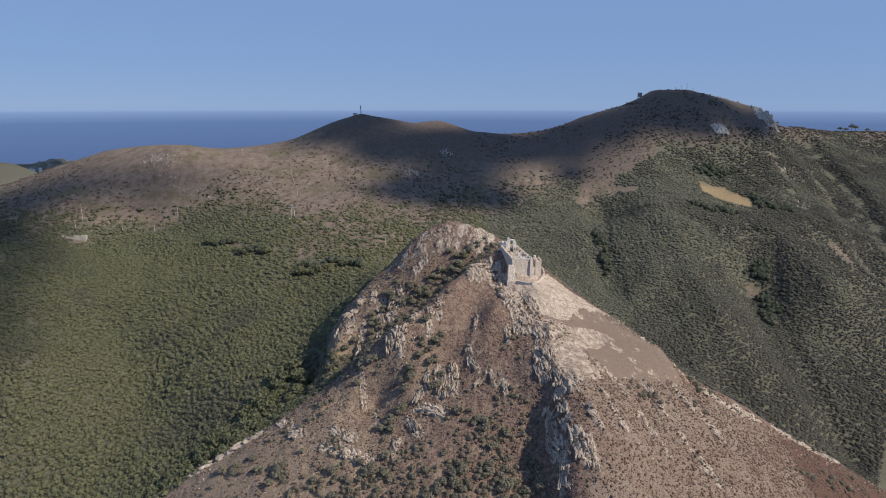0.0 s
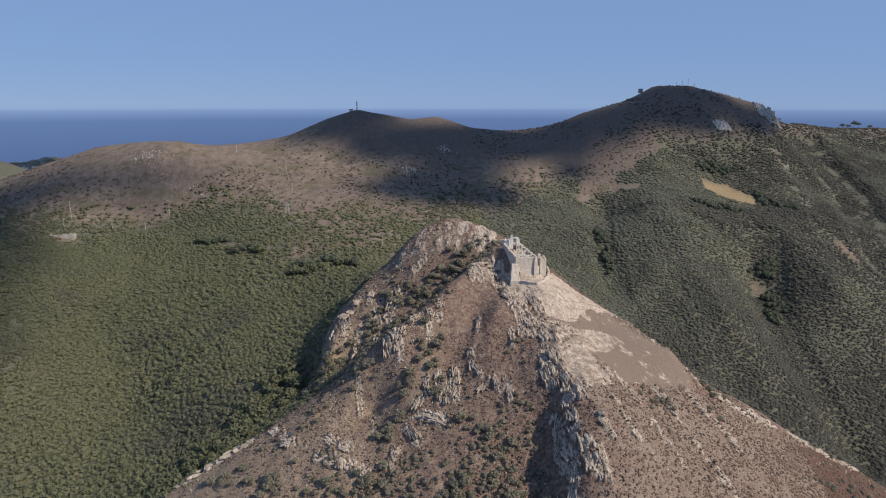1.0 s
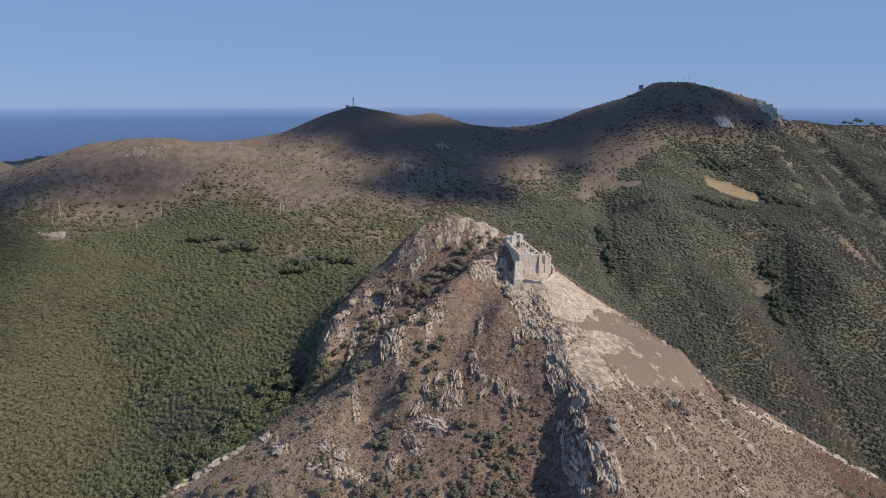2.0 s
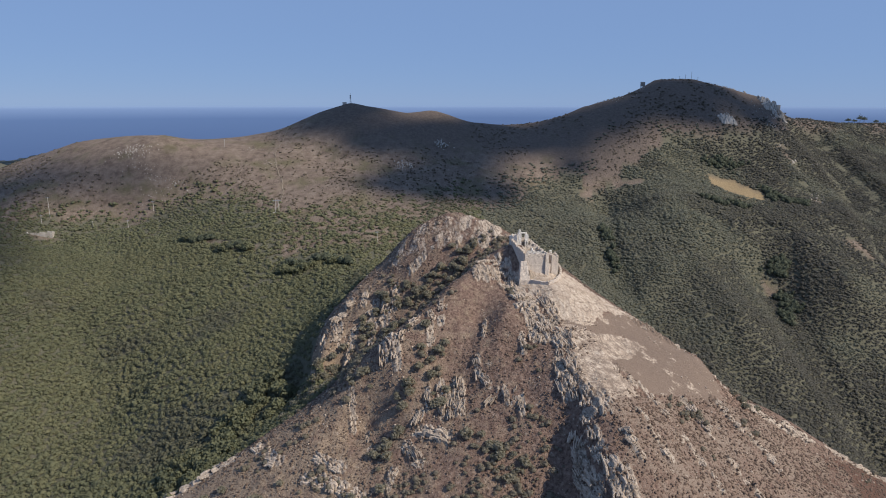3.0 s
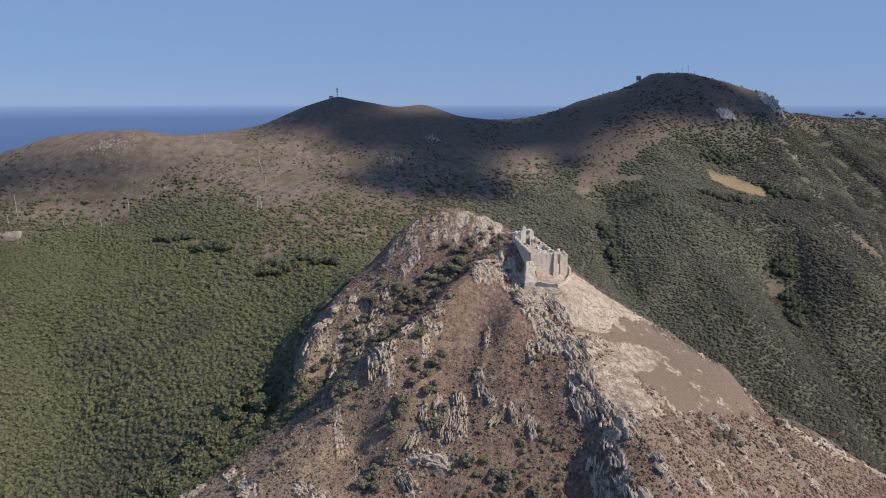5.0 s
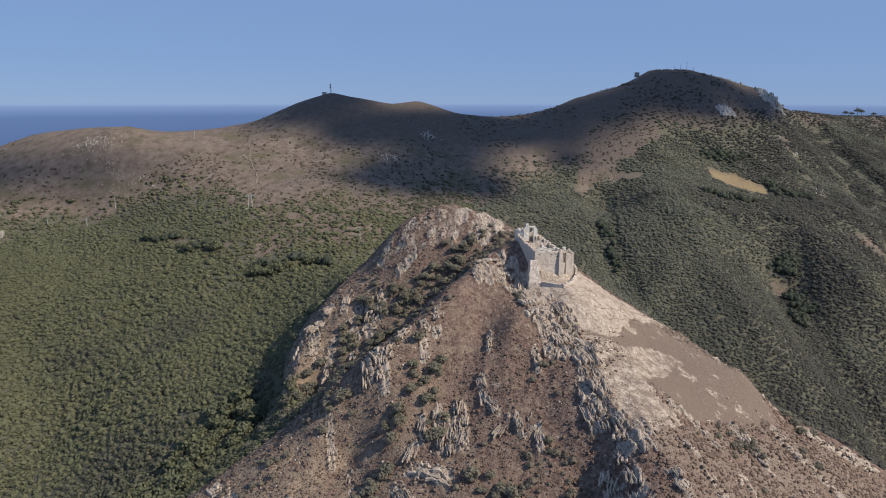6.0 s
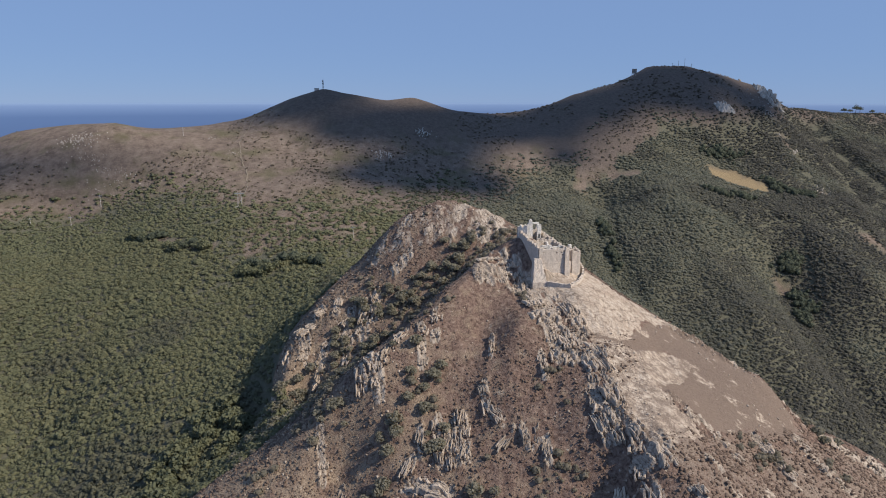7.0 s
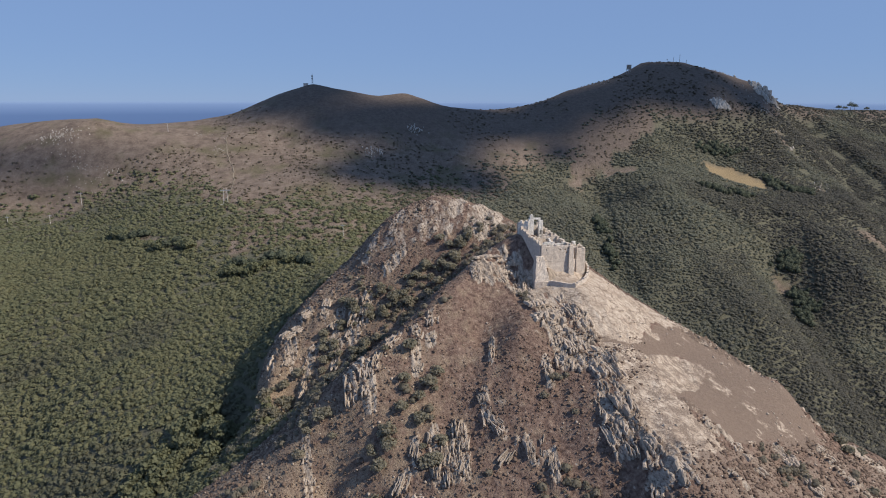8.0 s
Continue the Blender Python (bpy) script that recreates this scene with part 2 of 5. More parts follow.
# haze painted into the leaf colour: paler and greyer than WOODS
HAZED_WOODS = leaf_material("hazed_woodland_leaves", [(0.154, 0.167, 0.132), (0.178, 0.186, 0.144), (0.199, 0.198, 0.152), (0.22, 0.211, 0.16)], 0.6, 0.45)
GROVE = leaf_material("dark_oak_leaves", [(0.055, 0.066, 0.047), (0.068, 0.08, 0.056), (0.082, 0.094, 0.064), (0.098, 0.108, 0.074)], 0.8, 0.2)
HILL_SCRUB = leaf_material("dull_green_leaves", [(0.118, 0.106, 0.076), (0.14, 0.124, 0.09), (0.16, 0.138, 0.1), (0.185, 0.156, 0.114)], 1.0, 0.45)
SHRUB = leaf_material("grey_green_leaves", [(0.245, 0.235, 0.175), (0.30, 0.284, 0.214), (0.352, 0.326, 0.252), (0.405, 0.364, 0.288)], 1.0, 0.6)
LOW_SHRUB = leaf_material("olive_grey_leaves", [(0.2, 0.185, 0.142), (0.246, 0.226, 0.174), (0.292, 0.263, 0.206), (0.338, 0.297, 0.235)], 1.0, 0.6)
HEATH = leaf_material("brown_scrub", [(0.085, 0.062, 0.048), (0.118, 0.084, 0.065), (0.15, 0.106, 0.081), (0.19, 0.136, 0.104)], 1.2)
BARK = plain_material("grey_bark", (0.16, 0.13, 0.10), 0.9)
STEEL = plain_material("galvanised_steel", (0.50, 0.50, 0.49), 0.5, 0.6)
CONCRETE = plain_material("pale_concrete", (0.50, 0.47, 0.43), 0.85)
DARK_STEEL = plain_material("dark_steel", (0.13, 0.14, 0.15), 0.6, 0.4)
PATH = stone_material("trodden_soil", (0.20, 0.165, 0.125), (0.27, 0.225, 0.17), (0.33, 0.28, 0.22), 1.0, 0.05)
CLOUD = cloud_material()

# ---- the lie of the land: ridges and ravines as lines of (x, y, z) ----
SKYLINE = [(-472, 800, 381), (-396, 740, 402), (-340, 720, 407), (-285, 710, 412), (-264, 740, 405), (-219, 765, 407), (-180, 775, 414),
           (-140, 785, 432), (-101, 795, 445), (-66, 800, 438), (-31, 808, 432), (-6, 814, 436), (34, 840, 421), (89, 869, 416), (151, 900, 418),
           (189, 880, 439), (239, 895, 451), (272, 905, 461), (294, 915, 474), (343, 920, 477), (390, 925, 467), (423, 925, 459), (461, 926, 449), (468, 930, 441), (474, 936, 428),
           (503, 965, 424), (541, 970, 421), (588, 975, 416), (675, 980, 415), (800, 980, 405)]
FAR_SPURS = [
    [(-297, 677, 396), (-241, 626, 353), (-196, 551, 337), (-222, 473, 315), (-238, 434, 296), (-186, 363, 273), (-133, 303, 278)],
    [(-113, 690, 387), (-133, 569, 354), (-103, 427, 321), (-150, 382, 303), (-106, 307, 293)],
    [(6, 735, 399), (-30, 677, 382), (-18, 600, 358), (-40, 520, 345), (-71, 449, 335), (-75, 360, 321)],
    [(358, 826, 420), (316, 746, 364), (217, 649, 353), (186, 541, 310), (221, 494, 288), (267, 436, 244)],
    [(461, 900, 425), (450, 746, 352), (333, 607, 323), (291, 573, 290), (263, 488, 263)],
    [(606, 880, 383), (530, 760, 352), (454, 640, 316), (394, 540, 270), (353, 470, 227), (298, 420, 207)],
    [(-493, 720, 364), (-390, 560, 339), (-306, 430, 325), (-270, 370, 299), (-247, 330, 275), (-230, 300, 255), (-230, 180, 180)],
    [(-333, 570, 324), (-292, 621, 336), (-206, 650, 373)],
    [(345, 554, 295), (333, 607, 323)],
    [(112, 699, 358), (174, 666, 334)],
]
RAVINES = [
    [(39, 660, 357), (152, 600, 330), (150, 540, 302), (160, 440, 270), (190, 370, 250), (270, 320, 205), (380, 260, 160)],
    [(-20, 470, 332), (30, 420, 333), (80, 390, 318), (125, 350, 290)],
    [(-75, 318, 310), (-120, 270, 278), (-160, 200, 230), (-200, 80, 160)],
]
KNOB = [(30, 330, 384), (26, 338, 387), (17, 342, 390), (5, 348, 392), (-8, 348, 388), (-15, 345, 383), (-30, 342, 365), (-45, 335, 354),
        (-56, 325, 340), (-64, 322, 322)]
GULLY = [(22, 323, 379), (16, 318, 376), (2, 316, 364), (-12, 303, 350), (-35, 300, 336), (-60, 292, 318), (-90, 285, 298)]
WEST_RIB = [(29, 309, 385.5), (24, 305, 383.5), (15, 298, 379), (4, 284, 374), (-11, 272, 363), (-21, 263, 356), (-34, 262, 343), (-47, 262, 332), (-72, 260, 318),
            (-97, 256, 303), (-128, 248, 285)]
EAST_CREST = [(48, 293, 375), (64, 289, 367), (75, 282, 361), (84.5, 275, 356), (93, 271.5, 349.8), (102, 267, 342), (116, 257, 332), (138, 259, 321), (159, 262, 307),
              (181, 262, 295), (203, 258, 283), (260, 240, 250)]
MID_RIB = [(34, 286, 374), (39, 270, 368), (43, 255, 362), (43, 243, 358.5), (43.5, 230, 353.8), (43.5, 218, 348.5), (43, 205, 341), (42, 180, 322)]
CLIFF_FOOT = [(34, 258, 361), (35.5, 243, 356.2), (37, 234, 352), (38.3, 226.5, 346), (39, 219, 339), (38.5, 211, 333.5), (38, 204, 330), (37, 185, 315)]
FACE = [
    [(-50, 323, 343.5), (-54, 318, 340), (-55, 314, 337), (-56, 309, 331.5), (-58, 305.5, 326), (-60.5, 302, 319), (-61.5, 318, 323), (-63.5, 311, 316.5), (-68, 320, 313.5), (-49.5, 308, 327.5), (-51, 303, 322)],
    [(22, 286, 373), (22, 266, 368), (13, 272, 363), (25, 254, 357), (17, 251, 354), (4, 252, 347), (29, 234, 347), (28, 222, 337), (6, 227, 335),
     (-11, 228, 329), (-29, 253, 330), (-42, 236, 324), (-56, 266, 326), (-65, 254, 320)],
    [(65, 262, 358), (74, 245, 350), (77, 229, 342), (71, 208, 339), (98, 264, 349), (106, 251, 336), (111, 247, 333), (135, 252, 318)],
    [(41, 283, 375.0), (46, 289, 375.4), (36, 286, 375.0), (42, 279, 373.8), (50, 288, 374.0), (33, 283, 373), (28.0, 302, 385), (29.2, 298, 382.5), (30.2, 294, 379.5), (30.4, 291.5, 377.5), (25.5, 300, 380.5), (25, 294, 375), (27.5, 290, 373)],
    [(-20, 200, 308), (10, 190, 312), (30, 190, 316), (80, 180, 312), (130, 200, 298), (0, 120, 262), (90, 100, 255), (-90, 200, 285), (180, 180, 262)],
]
OUTER = [
    [(-1500, 1500, 0), (-1040, 1500, 326), (-860, 1300, 310), (-640, 1000, 300)], [(-1700, 700, -20), (-1600, -200, -20), (-900, -700, 20)],
    [(-500, 100, 120), (-200, -200, 100), (100, -300, 130), (400, -100, 80)], [(1200, -500, 40), (1500, 300, 60), (1500, 900, 200), (1100, 960, 360)],
    [(-600, 1100, 180), (-200, 1100, 200), (100, 1150, 210), (400, 1250, 230), (900, 1300, 260)], [(-900, 1900, -20), (0, 1900, -20), (900, 1900, -20), (1700, 1700, -20)],
    [(-700, 560, 300), (-900, 300, 180), (-600, 300, 220)], [(700, 500, 240), (800, 200, 120), (560, 300, 150), (900, 760, 340)],
]


def dense(line, step):
    out = [line[0]]
    for a, b in zip(line, line[1:]):
        k = max(1, int(math.dist(a[:2], b[:2]) / step))
        out += [tuple(a[i] + (b[i] - a[i]) * (j + 1) / k for i in range(3)) for j in range(k)]
    return out


def gather():
    pts = dense(SKYLINE, 18)
    for line in FAR_SPURS + RAVINES:
        pts += dense(line, 40)
    for line in (KNOB, GULLY, WEST_RIB, EAST_CREST, MID_RIB, CLIFF_FOOT):
        pts += dense(line, 7)
    for line in FACE:
        pts += line
    for line in OUTER:
        pts += dense(line, 300)
    seen, out = set(), []
    for p in pts:
        key = (round(p[0] / 3), round(p[1] / 3))
        if key not in seen:
            seen.add(key)
            out.append(p)
    return np.array(out, float)


CTRL = gather()
_d = np.hypot(CTRL[:, None, 0] - CTRL[None, :, 0], CTRL[:, None, 1] - CTRL[None, :, 1])
_n = len(CTRL)
_a = np.zeros((_n + 1, _n + 1))
_a[:_n, :_n] = -np.sqrt(_d * _d + 9.0) + 0.02 * np.eye(_n)
_a[:_n, _n] = _a[_n, :_n] = 1
WEIGHT = np.linalg.solve(_a, np.append(CTRL[:, 2], 0.0))


def smooth_land(x, y):
    """Height of the land, with no small relief."""
    x, y = np.asarray(x, float), np.asarray(y, float)
    z = np.full(x.shape, WEIGHT[-1])
    for c, w in zip(CTRL, WEIGHT):
        z = z - w * np.sqrt((x - c[0]) ** 2 + (y - c[1]) ** 2 + 9.0)
    return z


def lattice(ix, iy, seed):
    h = (ix.astype(np.int64) * 374761393 + iy.astype(np.int64) * 668265263 + seed * 974711) & 0xFFFFFFFF
    h = ((h ^ (h >> 13)) * 1274126177) & 0xFFFFFFFF
    return ((h ^ (h >> 16)) & 0xFFFF) / 65535.0


def value_noise(x, y, seed=0):
    ix, iy = np.floor(x), np.floor(y)
    fx, fy = x - ix, y - iy
    fx, fy = fx * fx * (3 - 2 * fx), fy * fy * (3 - 2 * fy)
    a, b = lattice(ix, iy, seed), lattice(ix + 1, iy, seed)
    c, d = lattice(ix, iy + 1, seed), lattice(ix + 1, iy + 1, seed)
    return (a * (1 - fx) + b * fx) * (1 - fy) + (c * (1 - fx) + d * fx) * fy


def fbm(x, y, size, octaves=4, seed=0):
    """Soft noise about 0, from -1 to 1, whose largest lumps are size metres across."""
    total, amp, s = 0.0, 0.5, size
    for k in range(octaves):
        total = total + amp * (value_noise(x / s, y / s, seed + k) * 2 - 1)
        amp, s = amp * 0.5, s * 0.5
    return total


def ridged(x, y, size, octaves=3, seed=0):
    total, amp, s = 0.0, 0.55, size
    for k in range(octaves):
        total = total + amp * (1 - np.abs(value_noise(x / s, y / s, seed + k) * 2 - 1))
        amp, s = amp * 0.5, s * 0.5
    return total


def step01(v, lo, hi):
    t = np.clip((v - lo) / (hi - lo), 0, 1)
    return t * t * (3 - 2 * t)


def near_line(x, y, line, width):
    """1 on the line, 0 from width metres off it."""
    best = np.full(np.shape(x), 1e9)
    for a, b in zip(line, line[1:]):
        ax, ay, dx, dy = a[0], a[1], b[0] - a[0], b[1] - a[1]
        t = np.clip(((x - ax) * dx + (y - ay) * dy) / (dx * dx + dy * dy + 1e-9), 0, 1)
        best = np.minimum(best, np.hypot(x - ax - t * dx, y - ay - t * dy))
    return 1 - step01(best, 0.35 * width, width)


def inside(x, y, poly):
    hit = np.zeros(np.shape(x), bool)
    for (ax, ay), (bx, by) in zip(poly, poly[1:] + poly[:1]):
        cross = ((ay > y) != (by > y)) & (x < (bx - ax) * (y - ay) / (by - ay + 1e-9) + ax)
        hit ^= cross
    return hit


CRAG = [(-135, 243), (-100, 258), (-66, 276), (-40, 292), (-62, 318), (-60, 332), (-42, 345), (-25, 366), (10, 372), (34, 350), (46, 315), (60, 303),
        (90, 292), (112, 274), (140, 268), (206, 266), (250, 215), (190, 168), (90, 160), (20, 168), (-70, 178), (-125, 205)]
SLAB = [(30, 290), (33, 293), (41, 294), (47, 296), (52, 302), (67, 289), (80, 281), (74, 276), (62, 274), (57, 269), (50, 264), (42, 264), (38, 270), (35, 278)]
STONY = [(41, 266), (56, 265), (66, 265), (75, 263), (69, 253), (62, 248), (56, 243), (64, 232), (58, 225), (50, 219), (45, 222), (46, 236), (43, 244)]
SOIL = [(44, 263), (55, 266), (61, 275), (73, 280), (86, 276), (93, 267), (103, 258), (99, 246), (80, 241), (68, 237), (60, 242), (56, 247), (66, 252), (73, 262), (66, 265), (55, 261)]
KNOB_TOP = [(-30, 344), (-14, 350), (6, 354), (22, 346), (32, 336), (30, 326), (20, 327), (8, 332), (-8, 331), (-20, 335)]
GILL = [(318, 620), (304, 588), (285, 532), (281, 491), (280, 457), (290, 420)]
SPUR = [(240, 600), (240, 505), (244, 460), (244, 412)]
DELL = [(168, 677), (151, 598), (148, 563), (148, 520)]
GLEN = [(492, 890), (486, 830), (482, 770), (470, 715), (450, 660), (436, 610)]
LANE = [(-205, 552), (-199, 546), (-180, 532), (-163, 515), (-140, 508)]
HEDGE = [(-112, 466), (-98, 461), (-85, 466), (-60, 472)]
EAST_FACE = [(50, 226), (60, 232), (78, 240), (96, 248), (116, 256), (150, 260), (152, 215), (125, 165), (52, 165), (49, 200)]
RUST = [(133, 246), (143, 256), (160, 259), (212, 264), (230, 190), (170, 180), (132, 206), (124, 224)]


def masks(x, y, z, ragged=True):
    """Crag, pale stony ground, wood and hay field, by place. The wood thins out upwards."""
    jx, jy = x + 6 * fbm(x, y, 14, 3, 40), y + 6 * fbm(x, y, 14, 3, 50)
    crag = inside(jx, jy, CRAG)
    px, py = x + 4 * fbm(x, y, 9, 4, 60), y + 4 * fbm(x, y, 9, 4, 61)
    pale = (inside(px, py, SLAB) | inside(px, py, STONY) | inside(px, py, SOIL)) & crag
    line = 343 + 9 * step01(x, -60, 20) + 16 * step01(x, 60, 150) + 42 * step01(x, 150, 230) + 14 * fbm(x, y, 60, 4, 70) + 14 * near_line(x, y, [(-205, 640), (-185, 560), (-170, 540)], 75)
    line = line + 10 * near_line(x, y, [(-75, 600), (-20, 560)], 60)
    edge = lattice(np.floor(x / 1.7), np.floor(y / 1.7), 3) * 38 if ragged else 20.0
    wood = (~crag) & (z + edge < line + 16)
    field = inside(x + 6 * fbm(x, y, 12, 3, 64), y + 7 * fbm(x, y, 12, 3, 65), [(295, 722), (303, 744), (318, 743), (336, 727), (350, 706), (338, 684), (316, 692), (300, 706)])
    bare = (np.hypot((x - 293) / 7, (y - 570) / 8) + 0.8 * fbm(x, y, 9, 2, 69) < 1) | (np.hypot((x - 398) / 6, (y - 616) / 20) + 0.8 * fbm(x, y, 9, 2, 69) < 1)
    bare |= np.hypot((x + 346) / 9, (y - 579) / 5) < 1
    jx, jy = x + 26 * fbm(x, y, 32, 4, 66), y + 26 * fbm(x, y, 32, 4, 67)
    bare |= inside(jx, jy, [(262, 826), (209, 815), (176, 749), (150, 691), (196, 700), (213, 735), (255, 785)])
    bare |= near_line(x, y, [(428, 850), (418, 794), (418, 750), (406, 710)], 14) + 1.5 * fbm(x, y, 14, 3, 68) > 1.02
    lane = near_line(x, y, LANE, 4.5) > 0.3
    wood &= ~field & ~bare & ~lane
    return crag, pale, wood, field


# ribs of bare rock standing out of the slope: half width, height of its fins, then points (x, y) down the slope
ROCKS = [
    (3.0, 1.3, (27, 291), (29, 278), (31, 268)), (2.6, 1.2, (30, 288), (33, 278), (35, 269), (36, 265)), (2.4, 0.9, (34, 287), (38, 278), (40, 270), (41, 264)),
    (2.2, 1.2, (31.5, 265), (33, 257)), (2.2, 1.3, (35, 265), (37, 256)), (2.0, 1.0, (39, 264), (42, 256)), (1.4, 0.9, (44, 258), (44.5, 251)),
    (1.8, 1.2, (40, 256), (40, 247)), (1.8, 1.2, (43, 252), (44, 243)), (1.7, 1.3, (38, 245), (39, 237)), (1.6, 1.3, (40.5, 242), (41, 235)), (1.8, 1.2, (43, 241), (44, 234)),
    (1.6, 1.1, (38, 238), (39, 231)), (1.6, 1.2, (41, 236), (41, 230)), (1.8, 1.3, (44, 234), (46, 226)), (3.0, 1.2, (45, 226), (44, 220)), (2.6, 0.9, (49, 225), (49, 218)),
    (2.4, 1.2, (41, 222), (40, 212), (41, 203)), (2.2, 1.2, (44, 216), (45, 206)), (2.4, 1.2, (46, 204), (48, 195)), (2.4, 1.1, (42, 202), (42, 192)), (2.0, 1.0, (50, 200), (52, 192)),
    (0.9, 0.8, (15, 269), (14, 262)), (1.3, 0.9, (28, 259), (28, 252)), (1.5, 1.0, (11, 256), (12, 250), (15, 245)), (1.4, 0.9, (17.5, 243), (15, 240)), (1.3, 0.9, (20, 242), (21, 237)),
    (1.1, 0.8, (24, 243), (23, 237)), (1.3, 1.0, (25, 238), (25, 232)), (1.5, 1.5, (3, 252), (3, 239)), (1.3, 1.4, (5.2, 252), (5.2, 239)), (1.6, 1.3, (-2, 252), (-2, 240)),
    (1.3, 1.1, (0.3, 249), (0.3, 239)), (1.4, 1.1, (-7, 250), (-6, 243)), (1.5, 1.0, (-9, 244), (-11, 240)), (2.6, 1.5, (-21, 269), (-18, 259)), (1.6, 1.2, (-25, 268), (-23, 261)),
    (1.8, 0.9, (-11, 274), (-14, 270)), (1.8, 1.0, (-16, 270), (-18, 265)), (1.6, 0.8, (-6, 274), (-6, 263)), (1.8, 0.8, (-1, 277), (-2, 270)),
    (3.6, 1.3, (20, 340), (19, 328)), (3.4, 1.2, (25, 338), (26, 326)), (3.6, 1.0, (12, 344), (10, 336)), (2.2, 0.9, (9, 335), (5, 330)), (2.6, 0.9, (-10, 344), (-14, 338)),
    (2.6, 0.8, (-6, 333), (-15, 329)), (2.4, 0.8, (0, 344), (-3, 336)), (2.2, 0.8, (5, 340), (3, 334)), (2.0, 0.7, (15, 334), (14, 328)), (2.2, 0.9, (-20, 342), (-24, 336)),
    (2.2, 1.2, (-37, 332), (-38, 326)), (2.8, 1.5, (-26, 324), (-27, 314)), (2.2, 1.2, (-22, 325), (-23, 318)), (2.4, 1.2, (-32, 324), (-35, 316)), (2.6, 1.0, (-44, 330), (-52, 325)),
    (2.4, 1.3, (-49, 322), (-49, 314)), (2.2, 1.0, (-40, 318), (-43, 313)), (2.2, 1.6, (-56, 322), (-56, 315)), (2.0, 1.1, (-43, 312), (-45, 305)), (2.2, 0.9, (-32, 315), (-33, 308)),
    (1.6, 1.0, (-58, 309), (-60, 304)), (3.2, 0.75, (17, 304), (17, 289)), (2.8, 0.75, (22, 301), (22, 290)), (2.2, 0.9, (26, 298), (26, 290)), (1.8, 0.75, (13, 296), (13, 288)), (1.6, 0.75, (20, 292), (24, 284)),
    (2.4, 1.0, (-71, 258), (-66, 251), (-60, 244)), (2.2, 1.1, (-46, 241), (-36, 233)), (2.6, 1.1, (-48, 233), (-38, 228), (-29, 223)), (2.6, 1.2, (-11, 239), (0, 232)), (2.0, 1.1, (-14, 235), (-9, 227)),
    (3.0, 0.9, (-130, 250), (-112, 253), (-95, 255), (-80, 258)), (1.3, 0.8, (-36, 262), (-34, 250)), (1.2, 0.7, (-28, 248), (-27, 240)), (1.6, 0.8, (-18, 228), (-20, 222)),
    (2.6, 0.7, (71, 282), (84, 273.5)), (2.8, 0.8, (84, 273.5), (93, 270)), (2.8, 0.8, (93, 270), (102, 265), (110, 258)), (2.6, 0.7, (112, 257), (124, 255), (140, 258)), (2.2, 0.6, (150, 260), (181, 261)),
    (1.6, 0.6, (60, 244), (63, 236)), (1.6, 0.7, (66, 238), (72, 228)), (1.8, 0.7, (82, 240), (88, 230)), (1.6, 0.6, (96, 247), (102, 238)), (1.6, 0.7, (60, 222), (66, 208)), (1.8, 0.7, (74, 222), (82, 208)),
    (1.6, 0.6, (104, 240), (114, 228)), (1.8, 0.7, (92, 222), (102, 208)), (1.6, 0.7, (52, 214), (56, 204)),
]


def rockiness(x, y):
    r = np.zeros(np.shape(x))
    for width, _, *line in ROCKS:
        r = np.maximum(r, near_line(x, y, line, 1.35 * width + 0.3))
    r = r * step01(fbm(x, y, 5, 3, 80), -0.4, -0.05)
    return np.maximum(r, 0.72 * inside(x + 4 * fbm(x, y, 8, 3, 81), y + 4 * fbm(x, y, 8, 3, 82), KNOB_TOP) * step01(fbm(x, y, 6, 3, 83), -0.32, 0.1))


def beds(u, v):
    """Upturned beds across u: each rises slowly and breaks off steeply, from 0 to 1."""
    s = u / 1.9 + 1.1 * fbm(u, v * 0.35, 9, 3, 5)
    fine = u / 0.95 + 1.3 * fbm(u, v * 0.35, 6, 3, 6)
    return 0.7 * (s - np.floor(s)) + 0.3 * (fine - np.floor(fine))


